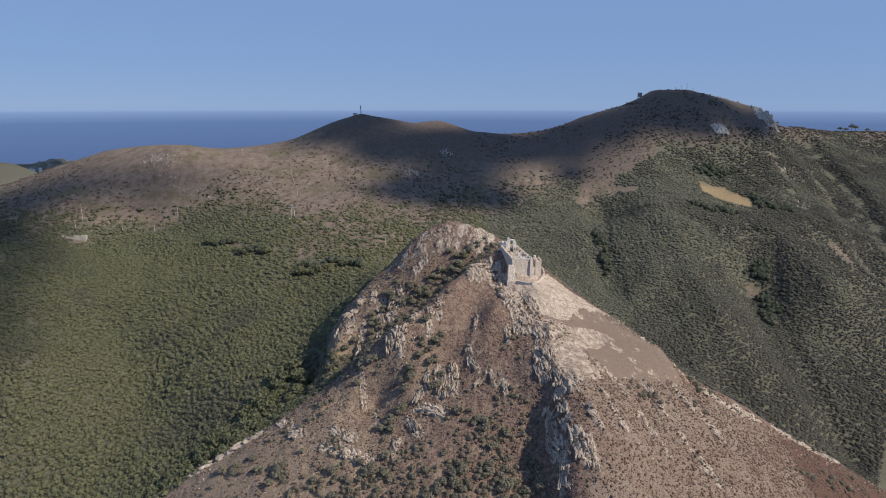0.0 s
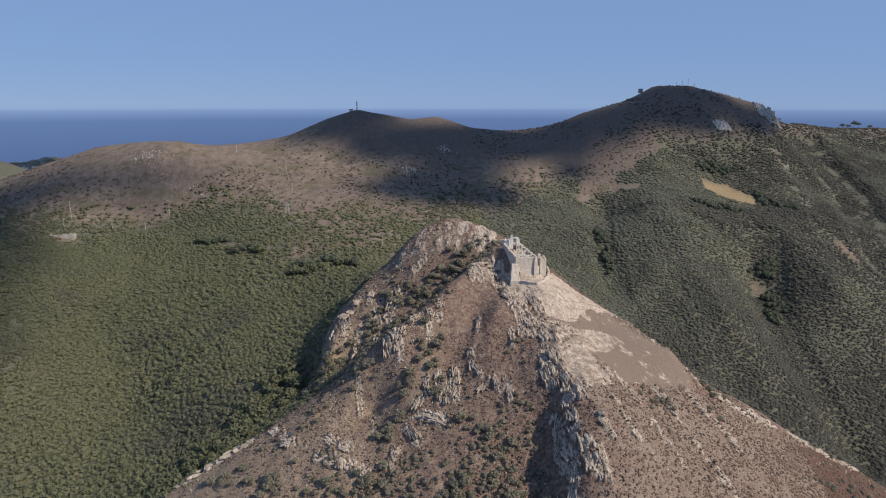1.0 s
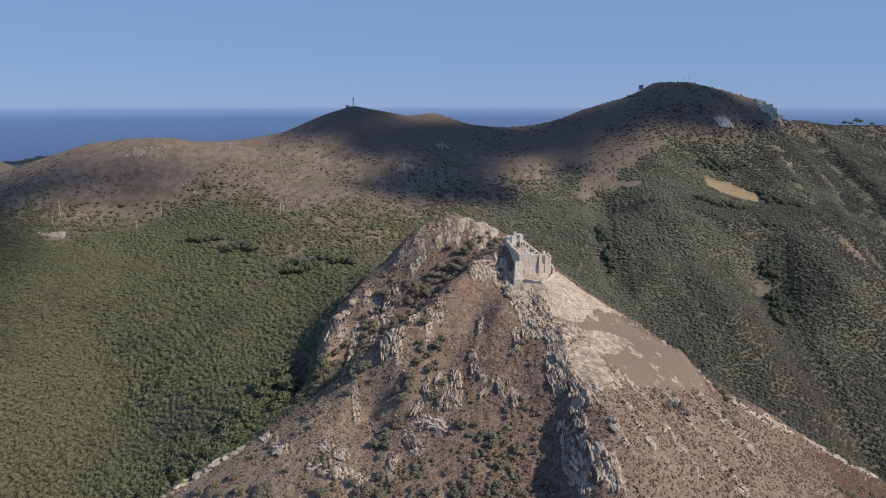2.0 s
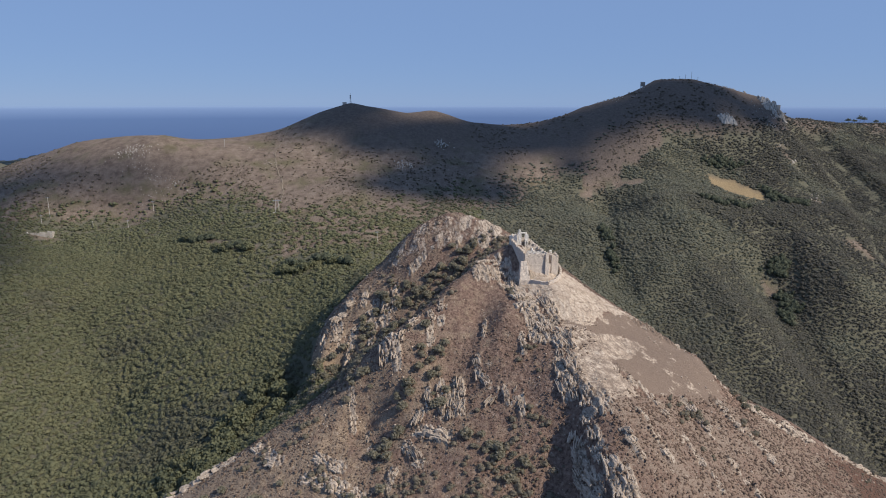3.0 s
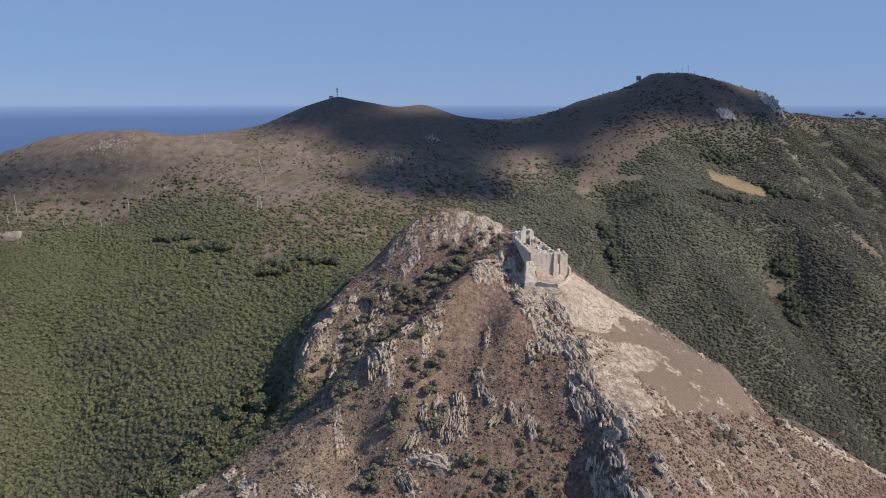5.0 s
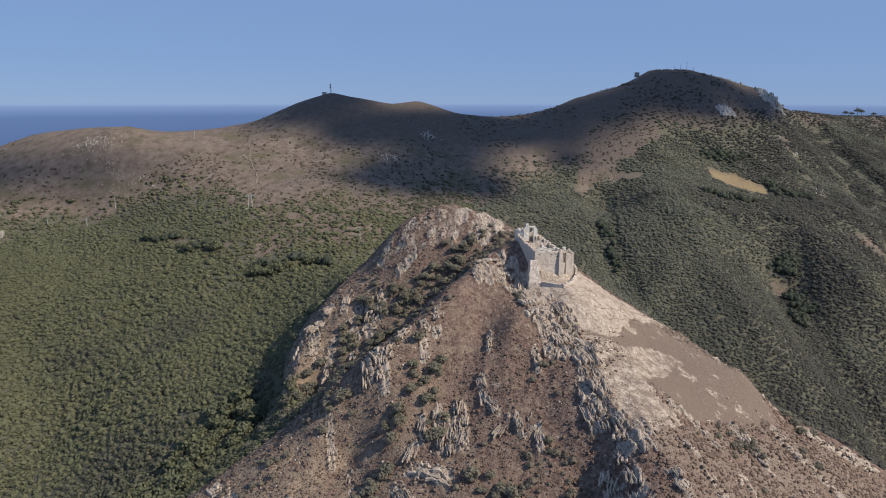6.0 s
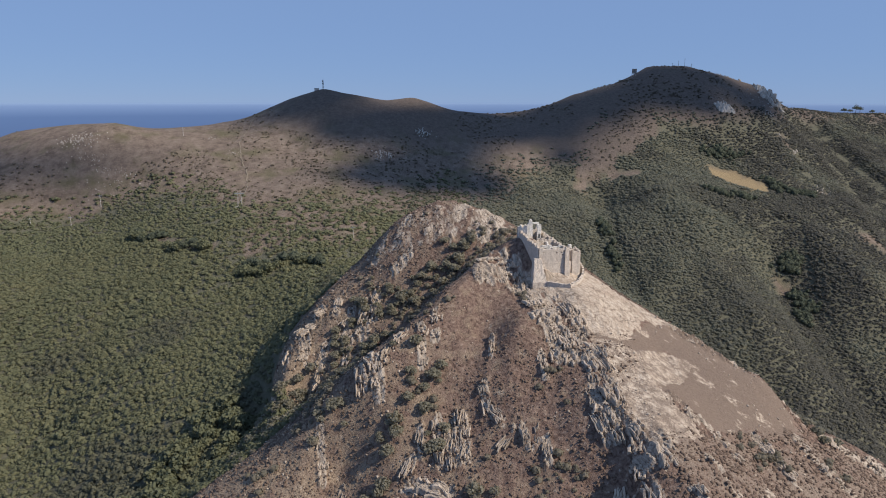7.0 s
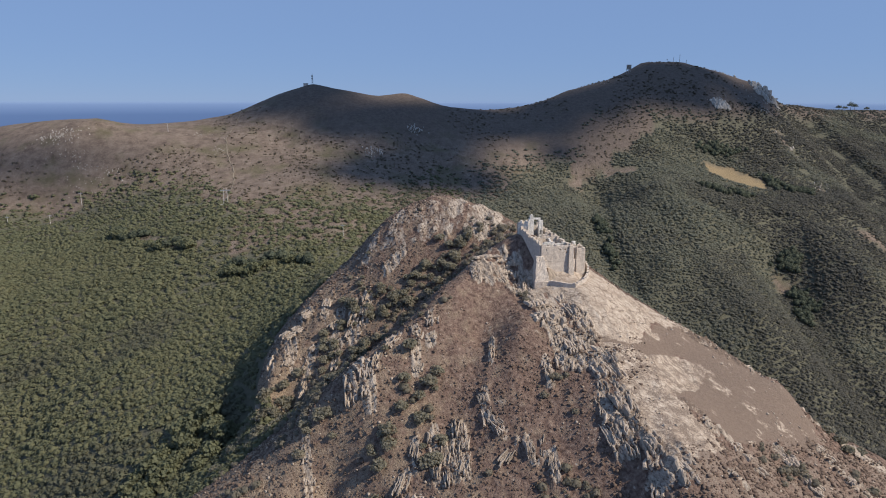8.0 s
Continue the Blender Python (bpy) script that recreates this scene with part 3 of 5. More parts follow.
def land(x, y):
    """Height of the ground with its rocky relief."""
    x, y = np.asarray(x, float), np.asarray(y, float)
    z = smooth_land(x, y)
    crag = inside(x, y, CRAG).astype(float)
    rock = rockiness(x, y) * crag
    yard = 1 - step01(np.hypot(x - 40, (y - 291) * 0.8), 8, 16)
    u, v = x * 0.95 + y * 0.30, y * 0.95 - x * 0.30
    blades = beds(u, v) * (0.45 + 0.9 * value_noise(u / 2.2 + 7, v / 4.5, 12)) - 0.35
    lumps = ridged(u, v * 0.6, 11, 4, 15) - 0.55
    even = np.maximum(inside(x, y, SLAB), inside(x, y, SOIL)).astype(float)
    tiers = 4.5 * fbm(x, y * 0.6, 17, 5, 44)
    crusts = 0.42 * (tiers - np.floor(tiers)) * inside(x, y, SLAB)
    dome = inside(x, y, KNOB_TOP)
    knobs = ridged(x, y, 5.5, 4, 17) - 0.62 + 0.35 * (ridged(u, v * 0.4, 2.0, 2, 19) - 0.5)
    blades = np.where(dome, 0.9 * knobs, blades)
    z = z + crag * (1 - 0.85 * yard) * (rock * (2.1 * blades + 1.4 * lumps + 0.3) + (1.5 - 1.1 * even) * lumps * (1 - rock) + (0.5 - 0.35 * even) * fbm(x, y, 3.0, 2, 25) + crusts)
    # the wooded east side is cut by a ravine, with a rounded spur beside it and many small folds
    fold = -6.5 * near_line(x, y, GILL, 28) + 6 * near_line(x, y, SPUR, 40) - 3 * near_line(x, y, DELL, 17) - 10 * near_line(x, y, GLEN, 36)
    folds = 3.4 * ridged(x * 0.9 + y * 0.45, (y * 0.9 - x * 0.45) * 0.35, 46, 3, 37) * step01(x, 130, 230) * step01(y, 880, 780) * step01(y, 430, 580)
    far = (1 - crag) * step01(np.hypot(x - 40, y - 290), 90, 220)
    return z + far * (fold + folds - 1.9 * step01(x, 130, 230) * step01(y, 430, 580) + 6 * fbm(x, y, 90, 4, 20) + 1.6 * fbm(x, y, 18, 3, 30)) * (1 - 0.7 * near_line(x, y, SKYLINE, 60))


def spaced(lo, fine_lo, fine_hi, hi, fine, grow, most):
    out, s = list(np.arange(fine_lo, fine_hi, fine)), fine
    while out[-1] < hi:
        s = min(s * grow, most)
        out.append(out[-1] + s)
    s, left = fine, [fine_lo]
    while left[-1] > lo:
        s = min(s * grow, most)
        left.append(left[-1] - s)
    return np.array(left[:0:-1] + out)


GX = spaced(-1700, -66, 96, 1700, 0.42, 1.04, 40)
GY = spaced(-700, 200, 346, 1900, 0.48, 1.035, 40)


def sheet(name, xs, ys, zs):
    nx, ny = len(xs), len(ys)
    gx, gy = np.meshgrid(xs, ys)
    co = np.stack([gx, gy, zs], -1).reshape(-1, 3)
    i = np.arange(nx * ny).reshape(ny, nx)
    quads = np.stack([i[:-1, :-1], i[:-1, 1:], i[1:, 1:], i[1:, :-1]], -1).reshape(-1, 4)
    me = bpy.data.meshes.new(name)
    me.vertices.add(len(co))
    me.vertices.foreach_set("co", co.ravel())
    me.loops.add(quads.size)
    me.loops.foreach_set("vertex_index", quads.ravel())
    me.polygons.add(len(quads))
    me.polygons.foreach_set("loop_start", np.arange(0, quads.size, 4))
    me.update(calc_edges=True)
    me.validate()
    return me


def build_ground():
    gx, gy = np.meshgrid(GX, GY)
    gz = land(gx, gy)
    me = sheet("ground", GX, GY, gz)
    crag, _, wood, field = masks(gx, gy, gz, False)
    rock = rockiness(gx, gy) * crag
    jx, jy = gx + 7 * fbm(gx, gy, 9, 5, 60), gy + 7 * fbm(gx, gy, 9, 5, 61)
    slab, stony, soil = inside(jx, jy, SLAB) & crag, inside(jx, jy, STONY) & crag, inside(gx + 4 * fbm(gx, gy, 9, 5, 62), gy + 4 * fbm(gx, gy, 9, 5, 63), SOIL) & crag
    jx, jy = gx + 8 * fbm(gx, gy, 16, 3, 62), gy + 8 * fbm(gx, gy, 16, 3, 63)
    rust, east = inside(jx, jy, RUST), inside(jx, jy, EAST_FACE)
    rough = 14 * fbm(gx, gy, 40, 4, 92)
    heather = np.maximum(step01(gx + rough, 190, 245) * step01(gz + rough, 384, 404), step01(gx + 2 * rough, -170, -100) * step01(gz + rough + 0.16 * gx, 384, 412))
    for name, m in (("crag", crag), ("slab", slab), ("stony", stony), ("soil", soil), ("wood", wood), ("field", field), ("rock", rock), ("rust", rust), ("east", east), ("heather", heather)):
        a = me.attributes.new(name, "FLOAT", "POINT")
        a.data.foreach_set("value", m.astype(np.float32).ravel())
    me.shade_smooth()
    return tagged(new("ground", me), "dry brown mountain land with pale rock and dark scrub", "ground", kind="structure")


ground = build_ground()
ground.data.materials.append(GROUND)


def build_sea():
    bm = bmesh.new()
    rings = []
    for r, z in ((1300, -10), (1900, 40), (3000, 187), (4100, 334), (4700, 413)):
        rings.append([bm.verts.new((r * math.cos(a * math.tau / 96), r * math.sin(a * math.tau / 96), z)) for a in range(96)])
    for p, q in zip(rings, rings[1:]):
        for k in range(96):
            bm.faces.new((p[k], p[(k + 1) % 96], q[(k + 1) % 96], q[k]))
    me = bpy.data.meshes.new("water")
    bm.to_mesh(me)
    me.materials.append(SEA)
    return tagged(new("water", me), "calm hazy blue sea out to the horizon", "sea", kind="structure")


sea = build_sea()


# ---- building blocks ----
def part(name, bm, material, parent, label=""):
    me = bpy.data.meshes.new(name)
    bm.to_mesh(me)
    bm.free()
    me.materials.append(material)
    ob = new(name, me)
    if parent:
        ob.parent = parent
    if label:
        ob["label"] = label
    return ob


def root(name, label, category, x, y, z, group="", turn=0.0):
    ob = tagged(new(name), label, category, group)
    ob.matrix_world = pose(x, y, z, 0, 0, turn)
    return ob


def arrays_mesh(name, co, tris, material):
    me = bpy.data.meshes.new(name)
    me.vertices.add(len(co))
    me.vertices.foreach_set("co", np.asarray(co, np.float32).ravel())
    me.loops.add(tris.size)
    me.loops.foreach_set("vertex_index", tris.ravel().astype(np.int32))
    me.polygons.add(len(tris))
    me.polygons.foreach_set("loop_start", np.arange(0, tris.size, tris.shape[1], dtype=np.int32))
    me.update(calc_edges=True)
    me.materials.append(material)
    return me


def ico(level):
    """A ball of 8 faces (level 0), 20 (level 1), 80 (level 2) or more."""
    bm = bmesh.new()
    if level == 0:
        six = [bm.verts.new(v) for v in ((1, 0, 0), (0, 1, 0), (-1, 0, 0), (0, -1, 0), (0, 0, 1), (0, 0, -1))]
        for q in range(4):
            bm.faces.new((six[q], six[(q + 1) % 4], six[4]))
            bm.faces.new((six[(q + 1) % 4], six[q], six[5]))
    else:
        bmesh.ops.create_icosphere(bm, subdivisions=level, radius=1)
    bm.verts.index_update()
    co = np.array([v.co[:] for v in bm.verts])
    tris = np.array([[v.index for v in f.verts] for f in bm.faces])
    bm.free()
    return co, tris


def lumps_mesh(name, places, radii, heights, material, level, rng, rough=0.22):
    """Many uneven clumps, each its own island: places (n, 3) at their middles."""
    base, tris = ico(level)
    k, nv = len(places), len(base)
    grow = 1 + rough * rng.standard_normal((k, nv, 1)).clip(-1.8, 1.8)
    spin = rng.uniform(0, math.tau, k)
    c, s = np.cos(spin)[:, None], np.sin(spin)[:, None]
    b = np.stack([base[None, :, 0] * c - base[None, :, 1] * s, base[None, :, 0] * s + base[None, :, 1] * c, np.repeat(base[None, :, 2], k, 0)], -1)
    co = b * grow * np.stack([radii, radii, heights], -1)[:, None, :] + places[:, None, :]
    t = tris[None] + (np.arange(k) * nv)[:, None, None]
    return arrays_mesh(name, co.reshape(-1, 3), t.reshape(-1, 3), material)


def crowns_mesh(name, places, radii, heights, material, leaves, size, rng, detail=1, rise=0.0, dry=None):
    """Many tree crowns: an uneven low core under a shell of leaf sprays, each spray a small loose triangle."""
    base, tris = ico(detail)
    k, nv = len(places), len(base)
    scale = np.stack([radii, radii, heights], -1)[:, None, :]
    grow = 0.84 + 0.13 * rng.standard_normal((k, nv, 1)).clip(-1.5, 1.5)
    core = base[None] * grow * scale + places[:, None, :]
    core_t = tris[None] + (np.arange(k) * nv)[:, None, None]
    d = rng.standard_normal((k, leaves, 3))
    d[..., 2] = np.abs(d[..., 2]) * 0.9 - 0.15
    d /= np.linalg.norm(d, axis=-1, keepdims=True)
    mid = d * rng.uniform(0.86, 1.08, (k, leaves, 1)) * scale + places[:, None, :]
    face = d + 0.32 * rng.standard_normal(d.shape) + np.array([0, 0, rise])
    face /= np.linalg.norm(face, axis=-1, keepdims=True)
    u = np.cross(face, rng.standard_normal(d.shape))
    u /= np.linalg.norm(u, axis=-1, keepdims=True)
    v = np.cross(face, u)
    s = (size * rng.uniform(0.6, 1.3, (k, leaves, 1))) * (radii / radii.mean())[:, None, None]
    leaf = np.stack([mid + u * s, mid - 0.5 * u * s + 0.8 * v * s, mid - 0.5 * u * s - 0.8 * v * s], 2)
    co = np.concatenate([core.reshape(-1, 3), leaf.reshape(-1, 3)])
    t = np.concatenate([core_t.reshape(-1, 3), np.arange(k * leaves * 3).reshape(-1, 3) + k * nv])
    me = arrays_mesh(name, co, t, material)
    tone = rng.random(k).astype(np.float32)
    a = me.attributes.new("tone", "FLOAT", "POINT")
    a.data.foreach_set("value", np.concatenate([np.repeat(tone * 0.9, nv), np.repeat(tone, leaves * 3)]))
    if dry is not None:
        a = me.attributes.new("dry", "FLOAT", "POINT")
        a.data.foreach_set("value", np.concatenate([np.repeat(dry, nv), np.repeat(dry, leaves * 3)]).astype(np.float32))
    return me


def box(bm, x0, x1, y0, y1, z0, z1, jitter=0.0, rng=None):
    made = bmesh.ops.create_cube(bm, size=1)["verts"]
    for v in made:
        v.co = Vector((x0 + (v.co.x + 0.5) * (x1 - x0), y0 + (v.co.y + 0.5) * (y1 - y0), z0 + (v.co.z + 0.5) * (z1 - z0)))
        if jitter:
            v.co += Vector([rng.uniform(-jitter, jitter) for _ in range(3)])
    return made


def rod(bm, a, b, r0, r1=None, sides=6):
    a, b = Vector(a), Vector(b)
    made = bmesh.ops.create_cone(bm, segments=sides, radius1=r0, radius2=r0 if r1 is None else r1, depth=(b - a).length, cap_ends=True)["verts"]
    bmesh.ops.transform(bm, matrix=Matrix.Translation((a + b) / 2) @ (b - a).to_track_quat("Z", "Y").to_matrix().to_4x4(), verts=made)


def masonry(a, b, thick, z0, tops, holes=(), cell=0.42, batter=0.0, batter_top=381.0, seed=0, crumble=0.25):
    """A rough stone wall from a to b (plan), its outer face to the right of that way; tops: (share of the length, height); holes: (u0, u1, z0, z1) metres."""
    rng = random.Random(seed)
    bm = bmesh.new()
    length = math.dist(a, b)
    d = Vector(((b[0] - a[0]) / length, (b[1] - a[1]) / length, 0))
    side = Vector((d.y, -d.x, 0))
    nx, high = max(2, round(length / cell)), max(t[1] for t in tops)
    nz = max(2, math.ceil((high - z0) / cell))
    top = [np.interp((i + 0.5) / nx, [t[0] for t in tops], [t[1] for t in tops]) + rng.uniform(-crumble, crumble) for i in range(nx)]
    there = {}
    for i in range(nx):
        u = (i + 0.5) * length / nx
        for j in range(nz):
            z = z0 + (j + 0.5) * cell
            there[i, j] = z < top[i] and not any(h[0] < u < h[1] and h[2] < z < h[3] for h in holes)
    verts = {}

    def vert(i, j, s):
        if (i, j, s) not in verts:
            z = z0 + j * cell
            off = (thick / 2 + batter * max(0.0, batter_top - z)) if s == 0 else -thick / 2
            p = Vector((a[0], a[1], z)) + d * (i * length / nx) + side * off
            p += Vector([rng.uniform(-0.045, 0.045) for _ in range(3)])
            verts[i, j, s] = bm.verts.new(p)
        return verts[i, j, s]

    for (i, j), solid in there.items():
        if not solid:
            continue
        bm.faces.new((vert(i, j, 0), vert(i + 1, j, 0), vert(i + 1, j + 1, 0), vert(i, j + 1, 0)))
        bm.faces.new((vert(i, j, 1), vert(i, j + 1, 1), vert(i + 1, j + 1, 1), vert(i + 1, j, 1)))
        for di, dj, p, q in ((-1, 0, (0, 0), (0, 1)), (1, 0, (1, 1), (1, 0)), (0, -1, (1, 0), (0, 0)), (0, 1, (0, 1), (1, 1))):
            if not there.get((i + di, j + dj)):
                v = (vert(i + p[0], j + p[1], 0), vert(i + q[0], j + q[1], 0), vert(i + q[0], j + q[1], 1), vert(i + p[0], j + p[1], 1))
                bm.faces.new(v)
    bmesh.ops.recalc_face_normals(bm, faces=bm.faces)
    return bm


def crenels(u_from, u_to, z_from, z_to, count, rise):
    """Heights of a stepped, broken battlement."""
    out = []
    for k in range(count):
        a, c = u_from + (u_to - u_from) * k / count, u_from + (u_to - u_from) * (k + 0.55) / count
        z = z_from + (z_to - z_from) * k / count
        out += [(a, z + rise), (c, z + rise), (c + 0.005, z), (u_from + (u_to - u_from) * (k + 1) / count - 0.005, z)]
    return out


def loft(low, high, z_low, z_high, steps, jitter, seed):
    """A block between two four-cornered outlines, cut into small uneven faces."""
    rng = random.Random(seed)
    bm = bmesh.new()
    rings = []
    for k in range(steps + 1):
        f = k / steps
        ring = []
        for c in range(4):
            p0, p1 = low[c], low[(c + 1) % 4]
            q0, q1 = high[c], high[(c + 1) % 4]
            for e in range(6):
                g = e / 6
                x = (p0[0] + (p1[0] - p0[0]) * g) * (1 - f) + (q0[0] + (q1[0] - q0[0]) * g) * f
                y = (p0[1] + (p1[1] - p0[1]) * g) * (1 - f) + (q0[1] + (q1[1] - q0[1]) * g) * f
                ring.append(bm.verts.new((x + rng.uniform(-jitter, jitter), y + rng.uniform(-jitter, jitter), z_low + (z_high - z_low) * f + rng.uniform(-jitter, jitter) * (k > 0))))
        rings.append(ring)
    for p, q in zip(rings, rings[1:]):
        for k in range(24):
            bm.faces.new((p[k], p[(k + 1) % 24], q[(k + 1) % 24], q[k]))
    bm.faces.new(rings[-1])
    bm.faces.new(rings[0][::-1])
    bmesh.ops.recalc_face_normals(bm, faces=bm.faces)
    return bm


# ---- the ruined fort ----
def build_fort():
    fort = root("ruined_fort", "roofless pale stone fort with broken battlements on the rock top", "fort", 0, 0, 0)
    A, B, C, D = (32.6, 290.2), (41.9, 290.6), (28.4, 306.2), (36.2, 308.4)
    ground_z = 371.5
    putlog = [(u, u + 0.42, z, z + 0.42) for u, z in ((1.3, 383.9), (5.6, 384.2), (7.6, 383.2), (8.1, 384.4), (7.0, 384.3))]
    front = part("curtain_wall", masonry(A, B, 1.0, ground_z, [(0, 385.7), (0.3, 385.45), (0.5, 385.5), (0.7, 385.2), (1, 385.6)], putlog, batter=0.10, seed=1, crumble=0.12), WALL, fort, "weathered front wall with small square holes")
    part("curtain_wall", masonry(C, A, 0.9, ground_z, [(0, 388.6)] + crenels(0.02, 1.0, 388.0, 385.3, 9, 0.75), seed=2), WALL, fort)
    part("curtain_wall", masonry(B, D, 0.8, 372.0, crenels(0.0, 1.0, 385.0, 387.4, 10, 0.7), seed=3), WALL, fort)
    part("curtain_wall", masonry(D, C, 0.8, 377.0, [(0, 387.2), (0.4, 386.0), (1, 388.0)], seed=4), WALL, fort)
    bm = bmesh.new()
    rng = random.Random(3)
    for k in range(19):
        box(bm, 32.3 + 0.5 * k, 32.78 + 0.5 * k, 289.62 + 0.02 * k, 289.9 + 0.02 * k, 380.8, 380.93, 0.03, rng)
    part("string_course", bm, WALL, front, "row of ledge stones along the wall")
    part("quoin", loft([(40.9, 288.2), (42.9, 288.4), (42.9, 291.2), (40.9, 291.0)], [(41.2, 289.75), (42.4, 289.9), (42.4, 291.2), (41.2, 291.0)], 372.0, 385.5, 16, 0.05, 43), WALL, fort, "pale dressed stone corner, splayed at its foot")
    # terrace inside, rising to the back
    bm = bmesh.new()
    rng = random.Random(7)
    grid = [[bm.verts.new((A[0] + 0.4 + (B[0] - A[0] - 0.8) * i / 10 + ((C[0] - A[0]) * (1 - i / 10) + (D[0] - B[0]) * i / 10) * j / 16 * 0.97, 290.6 + 16.2 * j / 16,
             383.4 + 2.2 * j / 16 + rng.uniform(-0.15, 0.15))) for i in range(11)] for j in range(17)]
    for j in range(16):
        for i in range(10):
            bm.faces.new((grid[j][i], grid[j][i + 1], grid[j + 1][i + 1], grid[j + 1][i]))
    low = bmesh.ops.extrude_face_region(bm, geom=bm.faces[:])["geom"]
    for v in low:
        if isinstance(v, bmesh.types.BMVert):
            v.co.z -= 3.0
    bmesh.ops.recalc_face_normals(bm, faces=bm.faces)
    part("terrace", bm, EARTH, fort, "bare earth terrace inside the walls")
    # rooms without roofs
    part("inner_wall", masonry((33.6, 293.2), (40.9, 293.5), 0.6, 383.0, [(0, 385.6), (0.3, 386.0), (0.62, 385.5), (1, 386.1)], [(1.2, 2.0, 383.8, 385.0), (3.4, 4.2, 384.3, 385.2), (5.6, 6.4, 384.3, 385.2)], seed=5), PLASTER, fort)
    part("inner_wall", masonry((32.9, 298.2), (39.4, 298.6), 0.6, 383.4, [(0, 386.0), (0.35, 387.0), (0.7, 386.6), (1, 386.8)], [(2.2, 4.4, 383.5, 385.9)], seed=6), WALL, fort)
    part("inner_wall", masonry((37.0, 294.0), (36.5, 298.0), 0.5, 383.2, [(0, 385.4), (0.5, 385.9), (1, 386.3)], seed=8), PLASTER, fort)
    part("inner_wall", masonry((33.0, 302.0), (37.6, 302.3), 0.5, 384.0, [(0, 386.4), (0.3, 385.4), (0.75, 386.9), (1, 387.4)], seed=9), WALL, fort)
    # broken chapel and bell gable on the highest corner
    part("chapel_wall", masonry((28.3, 305.0), (31.2, 303.6), 0.7, 384.0, [(0, 389.6), (0.25, 390.6), (0.5, 389.2), (0.75, 391.0), (1, 390.4)], [(0.8, 1.4, 386.5, 388.2), (1.9, 2.4, 386.2, 387.9)], cell=0.36, seed=10), PLASTER, fort, "jagged white plastered wall with window gaps")
    part("chapel_wall", masonry((31.0, 308.2), (28.2, 305.4), 0.7, 384.0, [(0, 389.4), (0.5, 390.2), (1, 389.8)], seed=11), WALL, fort)
    pier = part("gable_pier", masonry((31.3, 304.2), (33.0, 304.2), 1.0, 384.0, [(0, 391.2), (1, 391.0)], cell=0.36, seed=12, crumble=0.1), PLASTER, fort)
    part("gable_pier", masonry((34.5, 303.8), (35.8, 303.9), 1.0, 384.0, [(0, 390.9), (1, 390.6)], [(0.4, 0.9, 386.0, 387.6)], cell=0.36, seed=13, crumble=0.1), PLASTER, fort)
    part("gable_pier", masonry((35.7, 304.2), (35.6, 307.0), 0.7, 384.0, [(0, 391.0), (0.5, 388.4), (1, 388.0)], seed=14), PLASTER, fort)
    gable = part("gable_wall", masonry((31.4, 307.2), (35.4, 307.4), 0.6, 384.0, [(0, 390.2), (0.4, 389.4), (0.7, 388.2), (1, 390.8)], [(1.4, 2.5, 384.8, 387.4)], seed=15), WALL, fort)
    bm = bmesh.new()
    box(bm, 32.8, 35.7, 306.6, 307.3, 390.4, 390.95, 0.06, rng)
    part("lintel", bm, PLASTER, gable)
    bm = bmesh.new()
    box(bm, 31.7, 32.8, 303.7, 304.7, 391.0, 392.2, 0.05, rng)
    box(bm, 31.95, 32.55, 303.95, 304.45, 392.2, 392.7, 0.05, rng)
    part("bell_cote", bm, PLASTER, pier, "white block on top of the pier")
    # turret at the outer corner
    T = [(44.0, 292.0), (46.6, 292.3), (46.5, 297.2), (43.8, 297.0)]
    for k in range(4):
        part("turret_wall", masonry(T[k], T[(k + 1) % 4], 0.6, 372.0, [(0, 384.6 - 0.6 * (k == 1)), (0.5, 383.9), (1, 384.1 + 0.5 * (k == 3))], batter=0.05, seed=20 + k, crumble=0.35), WALL, fort)
    bm = bmesh.new()
    box(bm, 44.1, 46.4, 292.3, 296.8, 382.4, 382.9, 0.04, rng)
    part("turret_floor", bm, EARTH, fort)
    bm = bmesh.new()
    box(bm, 43.7, 44.7, 295.8, 297.0, 384.3, 385.4, 0.08, rng)
    part("turret_cap", bm, PLASTER, fort)
    part("link_wall", masonry((42.1, 291.6), (44.4, 292.4), 0.6, 372.0, [(0, 382.4), (0.5, 380.8), (1, 381.2)], seed=26), WALL, fort)
    # low outer wall round the yard
    line = [(34.8, 285.9), (38.2, 283.3), (41.2, 281.9), (43.4, 283.4), (45.6, 286.6), (47.6, 291.0), (48.7, 294.6), (48.3, 298.6)]
    high = [375.7, 375.9, 376.0, 376.2, 376.5, 376.9, 377.8, 379.0]
    for k in range(len(line) - 1):
        part("yard_wall", masonry(line[k], line[k + 1], 0.6, 369.5, [(0, high[k]), (1, high[k + 1])], seed=30 + k, crumble=0.12), WALL, fort)
    # sloping buttress on its plinth
    part("buttress", loft([(30.3, 286.4), (34.7, 286.2), (34.7, 291.0), (30.3, 291.0)], [(31.0, 288.9), (33.2, 288.8), (33.6, 291.0), (30.8, 291.0)], 375.4, 382.4, 9, 0.10, 40), WALL, fort, "sloping stone buttress")
    part("plinth", loft([(30.2, 286.1), (35.0, 285.9), (35.0, 291.2), (30.2, 291.2)], [(30.1, 286.0), (35.1, 285.8), (35.1, 291.2), (30.1, 291.2)], 369.5, 375.4, 5, 0.10, 41), WALL, fort)
    return fort


fort = build_fort()


